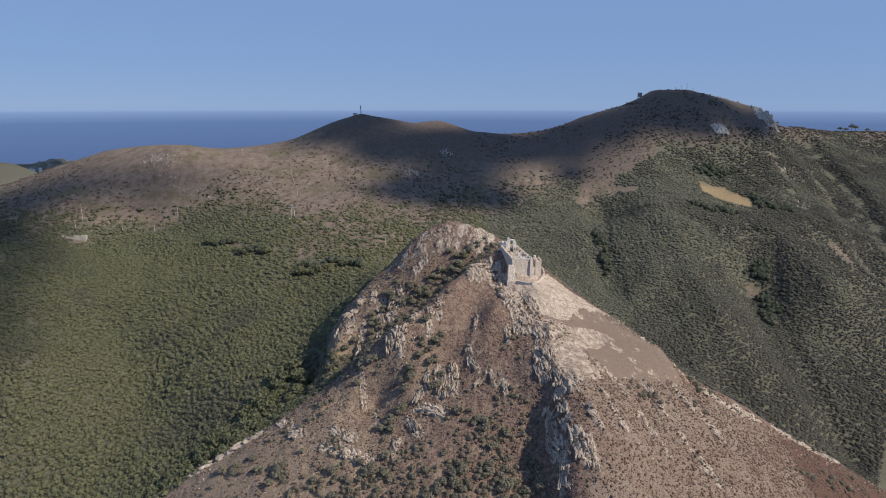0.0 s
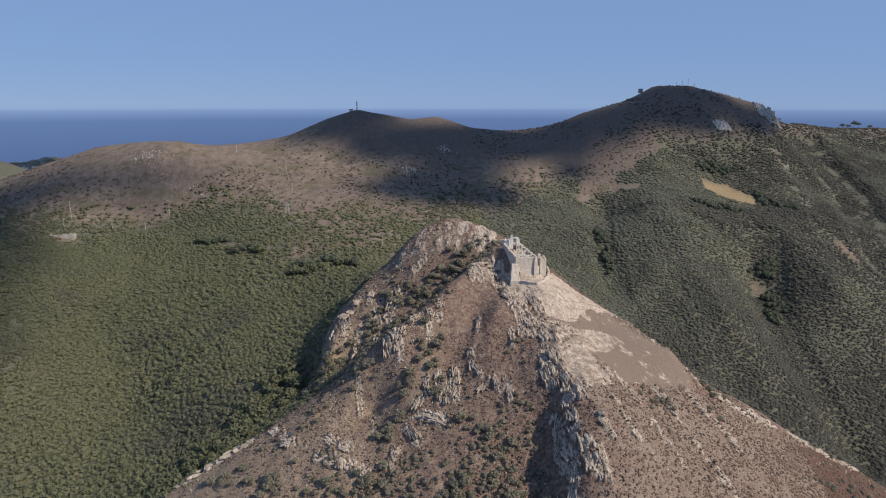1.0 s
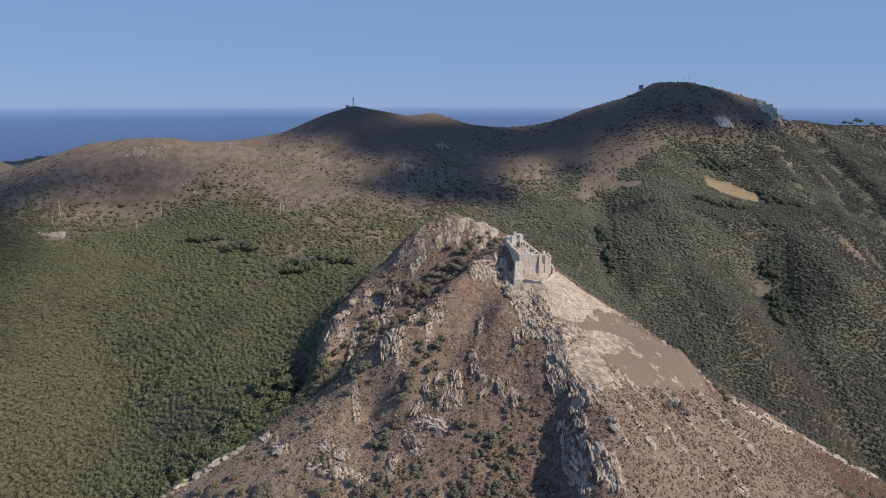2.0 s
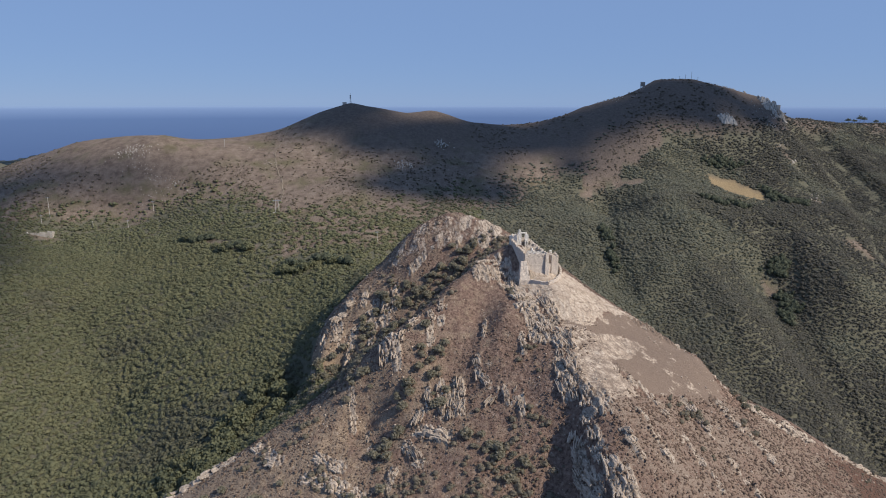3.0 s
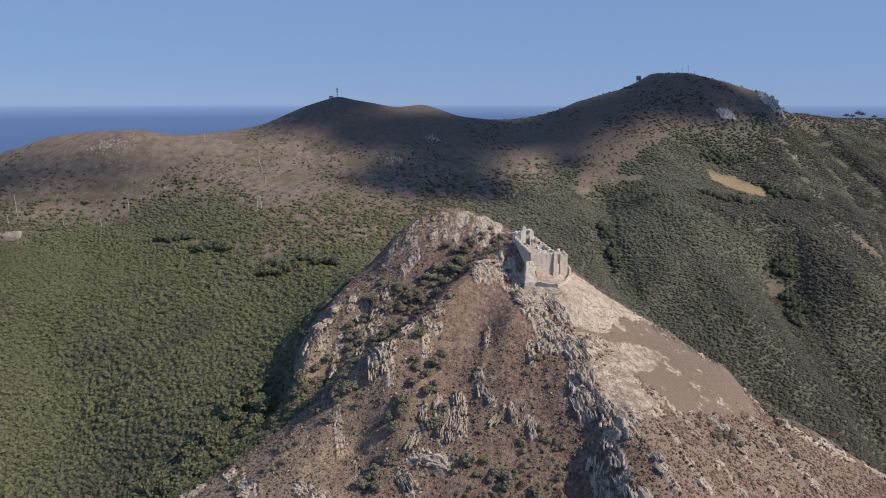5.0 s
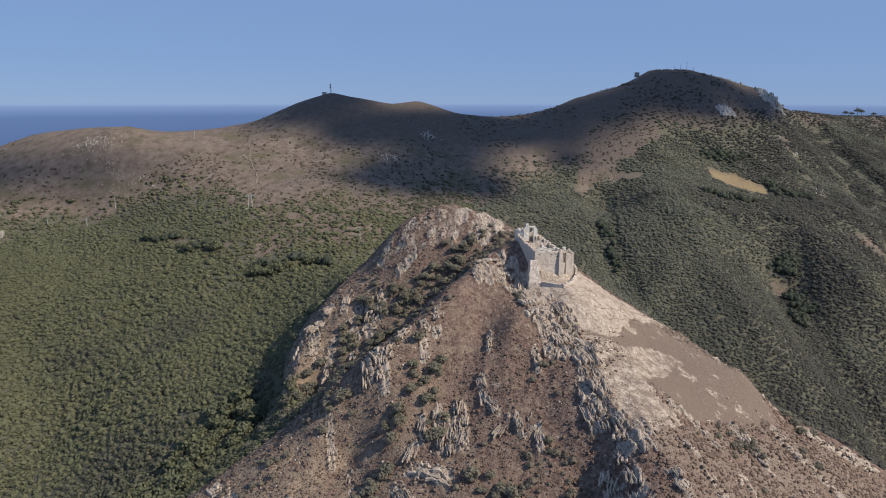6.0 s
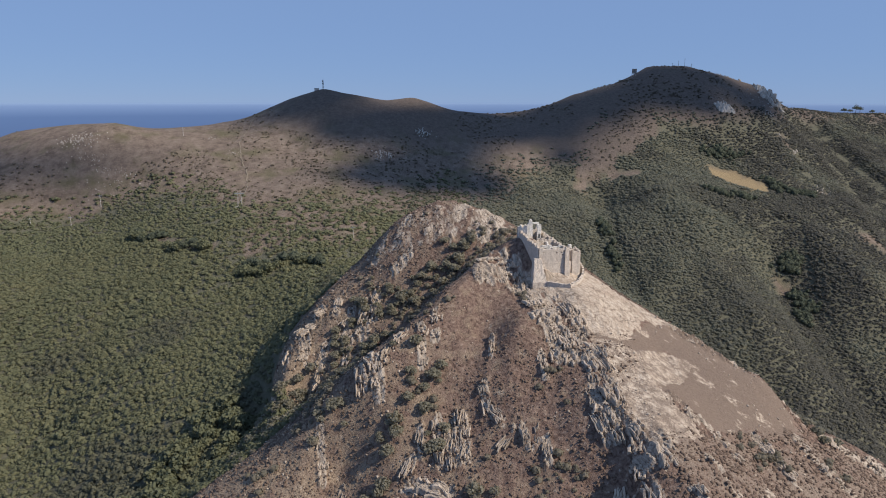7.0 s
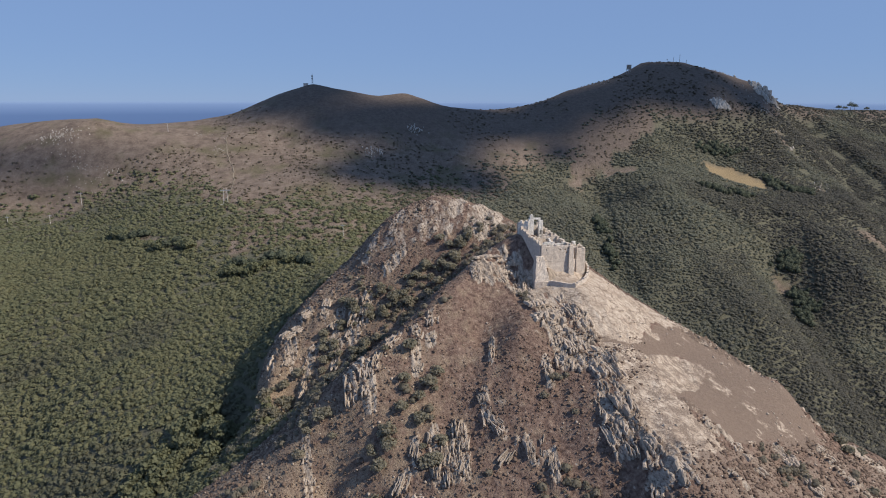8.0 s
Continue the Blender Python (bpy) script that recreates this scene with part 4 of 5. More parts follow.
def build_mound():
    bm = loft([(34.4, 286.5), (39.9, 287.0), (40.4, 289.8), (34.4, 289.8)], [(34.5, 288.3), (35.4, 288.9), (35.8, 289.8), (34.5, 289.8)], 374.4, 378.6, 7, 0.16, 45)
    ob = part("rubble_mound", bm, EARTH, None)
    return tagged(ob, "pale heap of earth and rubble against the fort wall", "rubble heap")


build_mound()


# ---- bare rock ----
def hull(bm, rng, sx, sy, sz, at, lean, corners=15):
    """One angular block of stone, standing sz high."""
    verts = []
    for _ in range(corners):
        p = Vector((rng.uniform(-1, 1), rng.uniform(-1, 1), rng.uniform(-1, 1)))
        p *= 1 / max(abs(p.x), abs(p.y), abs(p.z)) * rng.uniform(0.8, 1.0)
        taper = 1 - 0.45 * (p.z * 0.5 + 0.5)
        q = Vector((p.x * sx * taper, p.y * sy * taper, p.z * sz))
        q.x += lean[0] * q.z
        q.y += lean[1] * q.z
        verts.append(bm.verts.new(q + Vector(at)))
    got = bmesh.ops.convex_hull(bm, input=verts, use_existing_faces=False)
    bmesh.ops.delete(bm, geom=list({v for v in got["geom_interior"] + got["geom_unused"] if isinstance(v, bmesh.types.BMVert)}), context="VERTS")


def fin(bm, rng, x, w, y, long, tall, lean):
    """One upturned fin of rock along y: a jagged blade, steep on one side, its broken crest stepping up and down."""
    count = max(4, round(long / 0.42))
    skew, top, rings = rng.gauss(0, 0.07), tall * rng.uniform(0.6, 1.0), []
    for k in range(count + 1):
        f = k / count * 2 - 1
        top = min(1.25 * tall, max(0.3 * tall, top + rng.choice((0.12, 0.2, 0.5)) * rng.gauss(0, 1) * tall))
        h = top * (1 - 0.35 * abs(f) ** 3) * (0.35 if rng.random() < 0.14 else 1) if 0 < k < count else 0.5 * top
        yy = y + f * long + rng.uniform(-0.18, 0.18)
        mid = x + skew * f * long + rng.gauss(0, 0.12)
        rings.append([bm.verts.new(q) for q in ((mid - 1.0 * w, yy, -0.8), (mid - 0.55 * w * rng.uniform(0.7, 1.2) + lean * h, yy, h * rng.uniform(0.88, 1.0)), (mid + 0.1 * w + lean * h, yy + rng.uniform(-0.1, 0.1), h),
                                                (mid + 0.7 * w * rng.uniform(0.6, 1.3) + 0.5 * lean * h, yy, h * rng.uniform(0.6, 0.95)), (mid + 1.3 * w, yy, -0.8))])
    for a, b in zip(rings, rings[1:]):
        for k in range(5):
            bm.faces.new((a[k], a[(k + 1) % 5], b[(k + 1) % 5], b[k]))
    bm.faces.new(rings[0][::-1])
    bm.faces.new(rings[-1])
    bmesh.ops.recalc_face_normals(bm, faces=bm.faces[:])


def outcrop(seed):
    """Fins of rock side by side down the slope (along y), about 4 m across and 6 m long, with a few blocks broken off."""
    rng = random.Random(seed)
    ob = tagged(new("rock_outcrop"), "pale cracked rock fins standing out of the slope", "rock", "rocks on the crag")
    bm = bmesh.new()
    hull(bm, rng, 1.5, 2.4, 0.5, (0, 0, -0.35), (0, 0), 16)
    part("base_rock", bm, ROCK, ob)
    x = -1.8
    while x < 1.8:
        w = rng.choice((rng.uniform(0.12, 0.22), rng.uniform(0.2, 0.36)))
        edge = 1 - 0.35 * abs(x) / 1.8
        bm = bmesh.new()
        fin(bm, rng, x + w, w, rng.gauss(0, 0.5), rng.uniform(1.6, 3.2) * (0.6 + 0.4 * edge), rng.choice((rng.uniform(0.45, 0.8), rng.uniform(0.8, 1.6))) * edge, rng.uniform(-0.55, -0.1))
        part("fin", bm, ROCK, ob)
        x += 2 * w * rng.uniform(0.85, 1.3)
    for _ in range(2):
        bm = bmesh.new()
        hull(bm, rng, rng.uniform(0.2, 0.5), rng.uniform(0.25, 0.6), rng.uniform(0.2, 0.5), (rng.uniform(-1.8, 1.8), -rng.uniform(2.0, 3.4), 0), (-0.2, 0), 10)
        part("block", bm, ROCK, ob)
    return ob


def place_outcrops():
    rng = random.Random(5)
    spots = []
    for width, tall, *line in ROCKS:
        total = sum(math.dist(p, q) for p, q in zip(line, line[1:]))
        count = max(1, round(total / 3.0))
        for k in range(count):
            if tall < 0.85 and width > 2 and rng.random() < 0.4:
                continue
            d = (k + rng.uniform(0.2, 0.8)) / count * total
            for p, q in zip(line, line[1:]):
                step = math.dist(p, q)
                if d <= step:
                    break
                d -= step
            f = min(1, d / max(step, 1e-6))
            wide = width / 2.0 * rng.uniform(0.75, 1.2)
            spots.append((p[0] + (q[0] - p[0]) * f + rng.gauss(0, width * 0.22), p[1] + (q[1] - p[1]) * f, wide, min(1.15, max(0.5, total / count / 3.6)) * rng.uniform(0.7, 1.3) * (0.6 if tall < 0.85 else 1), tall * rng.uniform(0.75, 1.25), (q[0] - p[0]) / step, (q[1] - p[1]) / step))
    spots = [s for s in spots if not (s[1] > 326 and s[0] > -30) and not (28.5 < s[0] < 50 and 281 < s[1] < 313) and not (21 < s[0] < 40 and 303 < s[1] < 318)]
    zs = land([s[0] for s in spots], [s[1] for s in spots])
    kinds = [outcrop(100 + k) for k in range(14)]
    for i, ((x, y, wide, long, tall, dx, dy), z) in enumerate(zip(spots, zs)):
        zx, zy = smooth_land([x + 2, x - 2, x, x], [y, y, y + 2, y - 2]).reshape(2, 2) @ [0.25, -0.25]
        up = Vector((-zx, -zy, 1)).normalized().lerp(Vector((0, 0, 1)), 0.45).normalized()
        lie = Vector((dx + rng.gauss(0, 0.12), dy, dx * zx + dy * zy))
        lie = (lie - up * lie.dot(up)).normalized()
        turn = Matrix((lie.cross(up), lie, up)).transposed().to_4x4()
        m = Matrix.Translation((x, y, z - 0.15)) @ turn @ Matrix.Diagonal((wide, long, 0.62 * tall, 1))
        ob = kinds[i] if i < 14 else copy_thing(kinds[i % 14], pose(0, 0, 0))
        ob.matrix_world = m


place_outcrops()


def scatter(count, x0, x1, y0, y1, rng):
    return np.stack([rng.uniform(x0, x1, count), rng.uniform(y0, y1, count)], -1)


def loose_stones():
    """Small loose stones over the crag."""
    rng = np.random.default_rng(8)
    p = scatter(7000, -130, 200, 185, 372, rng)
    z = land(p[:, 0], p[:, 1])
    crag, _, _, _ = masks(p[:, 0], p[:, 1], z)
    keep = crag & (fbm(p[:, 0], p[:, 1], 16, 3, 90) > 0.02) & ~((np.abs(p[:, 0] - 39) < 11) & (np.abs(p[:, 1] - 294) < 16))
    p, z = p[keep], z[keep]
    r = rng.uniform(0.15, 0.62, len(p)) ** 1.6
    places = np.stack([p[:, 0], p[:, 1], z + 0.15 * r], -1)
    me = lumps_mesh("loose_stones", places, r * 0.9, r * 0.85, ROCK, 1, rng, 0.28)
    return tagged(new("loose_stones", me), "pale loose stones strewn over the dry slope", "stones", kind="stuff")


loose_stones()


# ---- plants ----
def in_view(p):
    return (np.abs(p[:, 0] + 10) < 0.80 * (p[:, 1] - 40) + 30)


def jittered(x0, x1, y0, y1, pitch, rng):
    gx, gy = np.meshgrid(np.arange(x0, x1, pitch), np.arange(y0, y1, pitch))
    p = np.stack([gx.ravel(), gy.ravel()], -1)
    return p + rng.uniform(-0.48, 0.48, p.shape) * pitch


def woodland():
    rng = np.random.default_rng(21)
    sides = (("woodland", -560, 40, WOODS, "dense olive green woodland covering the valley slope"), ("valley_woodland", 40, 780, HAZED_WOODS, "dense holm oak woodland below the summit, greyed as by haze"))
    for name, x0, x1, leaves, label in sides:
        bands = ((180, 540, 2.6, 22, 0.6), (540, 1010, 2.7, 11, 0.75), (-60, 180, 6.0, 8, 1.4)) if x0 < 0 else ((180, 560, 2.2, 14, 0.62), (560, 1010, 2.7, 11, 0.8), (-60, 180, 6.0, 8, 1.4))
        for y0, y1, pitch, sprays, size in bands:
            p = jittered(x0, x1, y0, y1, pitch, rng)
            p = p[in_view(p)] if y0 > 0 else p[np.abs(p[:, 0]) < 190]
            z = land(p[:, 0], p[:, 1])
            _, _, wood, _ = masks(p[:, 0], p[:, 1], z)
            hidden = (np.hypot(p[:, 0] - 20, p[:, 1] - 330) < 30)
            keep = wood & ~hidden & (rng.random(len(p)) > 0.03)
            p, z = p[keep], z[keep]
            r = pitch * rng.uniform(0.66, 0.98, len(p)) * (1 + 0.35 * fbm(p[:, 0], p[:, 1], 34, 3, 33))
            r = np.where(rng.random(len(p)) < 0.05, r * 1.4, r)
            h = r * rng.uniform(0.8, 1.15, len(p)) * np.interp(p[:, 1], [250, 420, 600], [0.78, 0.66, 0.55] if x0 < 0 else [0.5, 0.5, 0.52])
            places = np.stack([p[:, 0], p[:, 1], z + h * 0.12 + rng.uniform(-0.2, 0.7, len(p)) * np.interp(p[:, 1], [250, 600], [1.0, 0.4])], -1)
            patch = fbm(p[:, 0], p[:, 1], 46, 4, 71) + rng.normal(0, 0.06, len(p))
            # greyer to the east: leafless trees, plus haze put into the crown colour
            east = np.maximum(step01(p[:, 0] - 0.35 * (p[:, 1] - 500), 170, 290), step01(p[:, 1], 540, 420) * step01(p[:, 0], 90, 160))
            dry = step01(patch, 0.22 - 0.8 * east, 0.5 - 0.6 * east) * (0.55 + 0.45 * east)
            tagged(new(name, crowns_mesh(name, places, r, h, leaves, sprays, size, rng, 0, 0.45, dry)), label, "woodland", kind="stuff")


woodland()


def groves():
    """Stands of taller trees on the wooded slopes, their shade painted into darker leaves: middle, half extents, count.
    """
    rng = np.random.default_rng(23)
    stands = ((326, 762, 20, 7, 70), (352, 706, 8, 12, 60), (374, 694, 16, 7, 55), (276, 664, 9, 5, 30), (300, 664, 10, 4, 30), (304, 585, 9, 5, 40), (311, 592, 8, 5, 30), (298, 552, 6, 12, 40),
              (288, 534, 5, 8, 26), (152, 602, 4, 16, 36), (148, 566, 3, 12, 26), (-203, 549, 2, 2, 6), (-188, 535, 9, 1.5, 14), (-158, 511, 11, 1.5, 18), (-103, 473, 5, 1.5, 10), (-84, 474, 9, 2, 20), (-64, 464, 4, 1.5, 9))
    p = np.concatenate([np.stack([rng.normal(x, sx * 0.55, k), rng.normal(y, sy * 0.55, k)], -1) for x, y, sx, sy, k in stands])
    z = land(p[:, 0], p[:, 1])
    _, _, _, field = masks(p[:, 0], p[:, 1], z)
    p, z = p[~field], z[~field]
    r = rng.uniform(1.7, 3.1, len(p))
    h = r * rng.uniform(0.9, 1.3, len(p))
    me = crowns_mesh("dark_grove", np.stack([p[:, 0], p[:, 1], z + h * 0.8], -1), r, h, GROVE, 60, 0.6, rng, 1, 0.3)
    tagged(new("dark_grove", me), "dark stands of taller holm oaks on the wooded slopes", "trees", kind="stuff")


groves()


def scrub():
    """Low bushes: brown heath on the crag, darker green bushes on the far grass."""
    rng = np.random.default_rng(31)
    p = scatter(105000, -130, 205, 185, 372, rng)
    z = land(p[:, 0], p[:, 1])
    crag, pale, wood, _ = masks(p[:, 0], p[:, 1], z)
    east = inside(p[:, 0], p[:, 1], EAST_FACE)
    turf = step01(p[:, 1], 256, 270) * step01(p[:, 0], 0, 8) * (p[:, 0] < 32)
    thick = fbm(p[:, 0], p[:, 1], 24, 3, 95) + 0.5 * east - 0.08 * turf + 0.35 * inside(p[:, 0], p[:, 1], RUST)
    thick = thick - 1.2 * inside(p[:, 0], p[:, 1], SLAB) - 0.75 * inside(p[:, 0], p[:, 1], SOIL) - 0.6 * inside(p[:, 0], p[:, 1], STONY)
    keep = crag & (thick + rng.uniform(-0.3, 0.3, len(p)) > -0.14) & ~((np.abs(p[:, 0] - 39) < 11) & (np.abs(p[:, 1] - 294) < 16))
    p, z, east, turf = p[keep], z[keep], east[keep], turf[keep]
    r = (rng.uniform(0.16, 0.44, len(p)) + 0.34 * (rng.random(len(p)) < 0.10 + 0.12 * east)) * (1 - 0.45 * turf)
    me = lumps_mesh("heath", np.stack([p[:, 0], p[:, 1], z + r * 0.15], -1), r, r * 0.55, HEATH, 0, rng, 0.3)
    tagged(new("heath", me), "low brown heath bushes dotted over the dry crag", "heath", kind="stuff")
    p = scatter(40000, -560, 760, 480, 960, rng)
    p = p[in_view(p)]
    z = land(p[:, 0], p[:, 1])
    crag, _, wood, field = masks(p[:, 0], p[:, 1], z)
    low = step01(z, 425, 345)
    thick = fbm(p[:, 0], p[:, 1], 70, 4, 97)
    thick = thick + 0.16 * step01(p[:, 0], 190, 250) * step01(z, 392, 410)
    thick = thick + 0.4 * inside(p[:, 0], p[:, 1], [(262, 826), (209, 815), (176, 749), (150, 691), (196, 700), (213, 735), (255, 785)])
    thick = thick + 0.4 * inside(p[:, 0], p[:, 1], [(-235, 655), (-176, 652), (-146, 561), (-220, 575)]) + 0.35 * near_line(p[:, 0], p[:, 1], [(-118, 705), (-95, 650), (-45, 570)], 26)
    keep = ~crag & ~wood & ~field & (thick + rng.uniform(-0.25, 0.25, len(p)) > 0.34 - 0.6 * low)
    p, z = p[keep], z[keep]
    r = rng.uniform(0.35, 1.2, len(p)) * (1 + 0.3 * step01(p[:, 0], 190, 250) * step01(z, 392, 410))
    me = crowns_mesh("hill_scrub", np.stack([p[:, 0], p[:, 1], z + r * 0.2], -1), r, r * 0.34, HILL_SCRUB, 11, 0.6, rng, 0, 0.5)
    tagged(new("hill_scrub", me), "dark green bushes scattered over dry grass hills", "scrub", kind="stuff")

    # mixed shrubs over the lower face of the crag and in its gullies
    p = scatter(13000, -115, 200, 182, 345, rng)
    z = land(p[:, 0], p[:, 1])
    crag, pale, _, _ = masks(p[:, 0], p[:, 1], z)
    low = step01(p[:, 1], 238, 214) * step01(p[:, 0], 42, 30)
    gully = 1.7 * near_line(p[:, 0], p[:, 1], GULLY, 17)
    thick = fbm(p[:, 0], p[:, 1], 14, 3, 99)
    face = near_line(p[:, 0], p[:, 1], [(1, 268), (2, 260), (-7, 257), (-17, 255)], 8) + near_line(p[:, 0], p[:, 1], [(-34, 268), (-33, 256), (-17, 246)], 7)
    keep = crag & ~pale & (thick + 0.62 * np.maximum(np.maximum(low, gully), 0.8 * face) + rng.uniform(-0.2, 0.2, len(p)) > 0.52) & ~((np.abs(p[:, 0] - 39) < 12) & (np.abs(p[:, 1] - 294) < 17))
    p, z = p[keep], z[keep]
    r = rng.uniform(0.4, 1.0, len(p)) ** 1.3 * 1.5
    me = crowns_mesh("low_shrubs", np.stack([p[:, 0], p[:, 1], z + r * 0.4], -1), r, r * 0.8, LOW_SHRUB, 30, 0.3, rng)
    tagged(new("low_shrubs", me), "grey-green low shrubs over the foot of the crag", "shrubs", kind="stuff")


scrub()


def shrub(seed, size, ob, leaves):
    """A gnarled evergreen: short forked trunk, crown of many leaf sprays in clumps."""
    rng = random.Random(seed)
    bm = bmesh.new()
    fork = Vector((rng.uniform(-0.1, 0.1), rng.uniform(-0.1, 0.1), 0.3)) * size
    rod(bm, (0, 0, -0.3 * size), fork, 0.09 * size, 0.06 * size)
    tips = []
    for k in range(5):
        a = k * math.tau / 5 + rng.uniform(-0.4, 0.4)
        tip = Vector((0.48 * math.cos(a), 0.48 * math.sin(a), rng.uniform(0.5, 0.85))) * size
        rod(bm, fork, tip, 0.045 * size, 0.02 * size, 5)
        tips.append(tip)
    tips.append(Vector((0, 0, 0.95)) * size)
    part("trunk", bm, BARK, ob)
    co, tris = [], []
    for tip in tips:
        reach = rng.uniform(0.34, 0.5) * size
        for _ in range(55):
            d = Vector((rng.gauss(0, 1), rng.gauss(0, 1), rng.gauss(0, 0.8)))
            c = tip + d.normalized() * reach * rng.uniform(0.55, 1.0)
            face = (d.normalized() + Vector((rng.gauss(0, 0.5), rng.gauss(0, 0.5), rng.gauss(0.25, 0.5)))).normalized()
            u = face.orthogonal().normalized()
            u.rotate(Matrix.Rotation(rng.uniform(0, math.tau), 3, face))
            v = face.cross(u)
            s = rng.uniform(0.09, 0.18) * size
            i = len(co)
            co += [c - u * s, c + v * s * 0.8, c + u * s, c - v * s * 0.8]
            tris.append((i, i + 1, i + 2, i + 3))
    me = arrays_mesh("crown", np.array([q[:] for q in co]), np.array(tris), leaves)
    crown = new("crown", me)
    crown.parent = ob
    return ob


def plant_shrubs():
    rng = random.Random(12)
    kinds = [shrub(60 + k, 2.6, tagged(new("evergreen_shrub"), "grey-green evergreen shrub rooted among the rocks", "shrub", "shrubs on the crag"), SHRUB) for k in range(5)]
    # stretches of shrubs: half width, count, points
    rows = [
        (7, 62, (20, 325), (8, 325), (0, 321), (-12, 316), (-20, 322)), (7, 52, (-12, 310), (-30, 304), (-38, 300), (-55, 294), (-75, 290)),
        (6, 26, (-25, 335), (-32, 322), (-38, 312)), (6, 18, (-50, 309), (-62, 303), (-70, 312)), (6, 22, (10, 226), (19, 221), (16, 210)),
        (5, 12, (8, 214), (4, 204)), (6, 16, (-23, 223), (-28, 214), (-38, 217)), (7, 22, (-50, 223), (-65, 231), (-80, 236), (-95, 242)),
        (4, 8, (-14, 252), (-16, 246)), (5, 7, (-28, 264), (-36, 260)), (5, 12, (-3, 210), (-6, 198)), (6, 15, (-8, 268), (-4, 248)), (4, 6, (110, 258), (118, 254)),
        (4, 20, (-58, 307), (-50, 303), (-62, 298)), (4, 14, (-64, 309), (-70, 301)), (4, 10, (-46, 306), (-52, 298)),
        (6, 12, (-20, 238), (-26, 232)), (6, 14, (24, 206), (30, 196)),
    ]
    spots = []
    for width, count, *line in rows:
        for _ in range(count):
            k = rng.randrange(len(line) - 1)
            f = rng.random()
            spots.append((line[k][0] + (line[k + 1][0] - line[k][0]) * f + rng.gauss(0, width * 0.5), line[k][1] + (line[k + 1][1] - line[k][1]) * f + rng.gauss(0, width * 0.5)))
    zs = land([s[0] for s in spots], [s[1] for s in spots])
    for i, ((x, y), z) in enumerate(zip(spots, zs)):
        size = rng.uniform(0.45, 1.1)
        m = pose(x, y, z, 0, 0, rng.uniform(0, 360)) @ Matrix.Diagonal((size, size, size * rng.uniform(0.75, 1.05), 1))
        if i < len(kinds):
            kinds[i].matrix_world = m
        else:
            copy_thing(kinds[i % len(kinds)], pose(0, 0, 0)).matrix_world = m


def plant_oaks():
    """Single holm oaks where the wood meets the foot of the crag."""
    rng = random.Random(14)
    kinds = [shrub(80 + k, 4.6, tagged(new("holm_oak"), "round dark green holm oak at the wood's edge", "tree", "single oaks"), WOODS) for k in range(5)]
    line = [(-72, 322), (-84, 306), (-100, 290), (-118, 276), (-140, 262), (-160, 250)]
    spots = []
    for _ in range(130):
        k, f = rng.randrange(len(line) - 1), rng.random()
        off = rng.uniform(-4, 22)
        spots.append((line[k][0] + (line[k + 1][0] - line[k][0]) * f - off * 0.75, line[k][1] + (line[k + 1][1] - line[k][1]) * f + off * 0.6))
    for row, count, off in ((LANE, 18, -4.5), (HEDGE, 14, 0)):
        for _ in range(count):
            k, f = rng.randrange(len(row) - 1), rng.random()
            spots.append((row[k][0] + (row[k + 1][0] - row[k][0]) * f + off * 0.6 + rng.gauss(0, 0.8), row[k][1] + (row[k + 1][1] - row[k][1]) * f + off + rng.gauss(0, 0.8)))
    zs = land([s[0] for s in spots], [s[1] for s in spots])
    for i, ((x, y), z) in enumerate(zip(spots, zs)):
        size = rng.uniform(0.6, 1.15) if i < 130 else rng.uniform(0.8, 1.15)
        m = pose(x, y, z, 0, 0, rng.uniform(0, 360)) @ Matrix.Diagonal((size, size, size, 1))
        ob = kinds[i] if i < 5 else copy_thing(kinds[i % 5], pose(0, 0, 0))
        ob.matrix_world = m


plant_shrubs()
plant_oaks()


# ---- on the far hills ----
def spot(x, y):
    return float(land(np.array([x]), np.array([y]))[0])


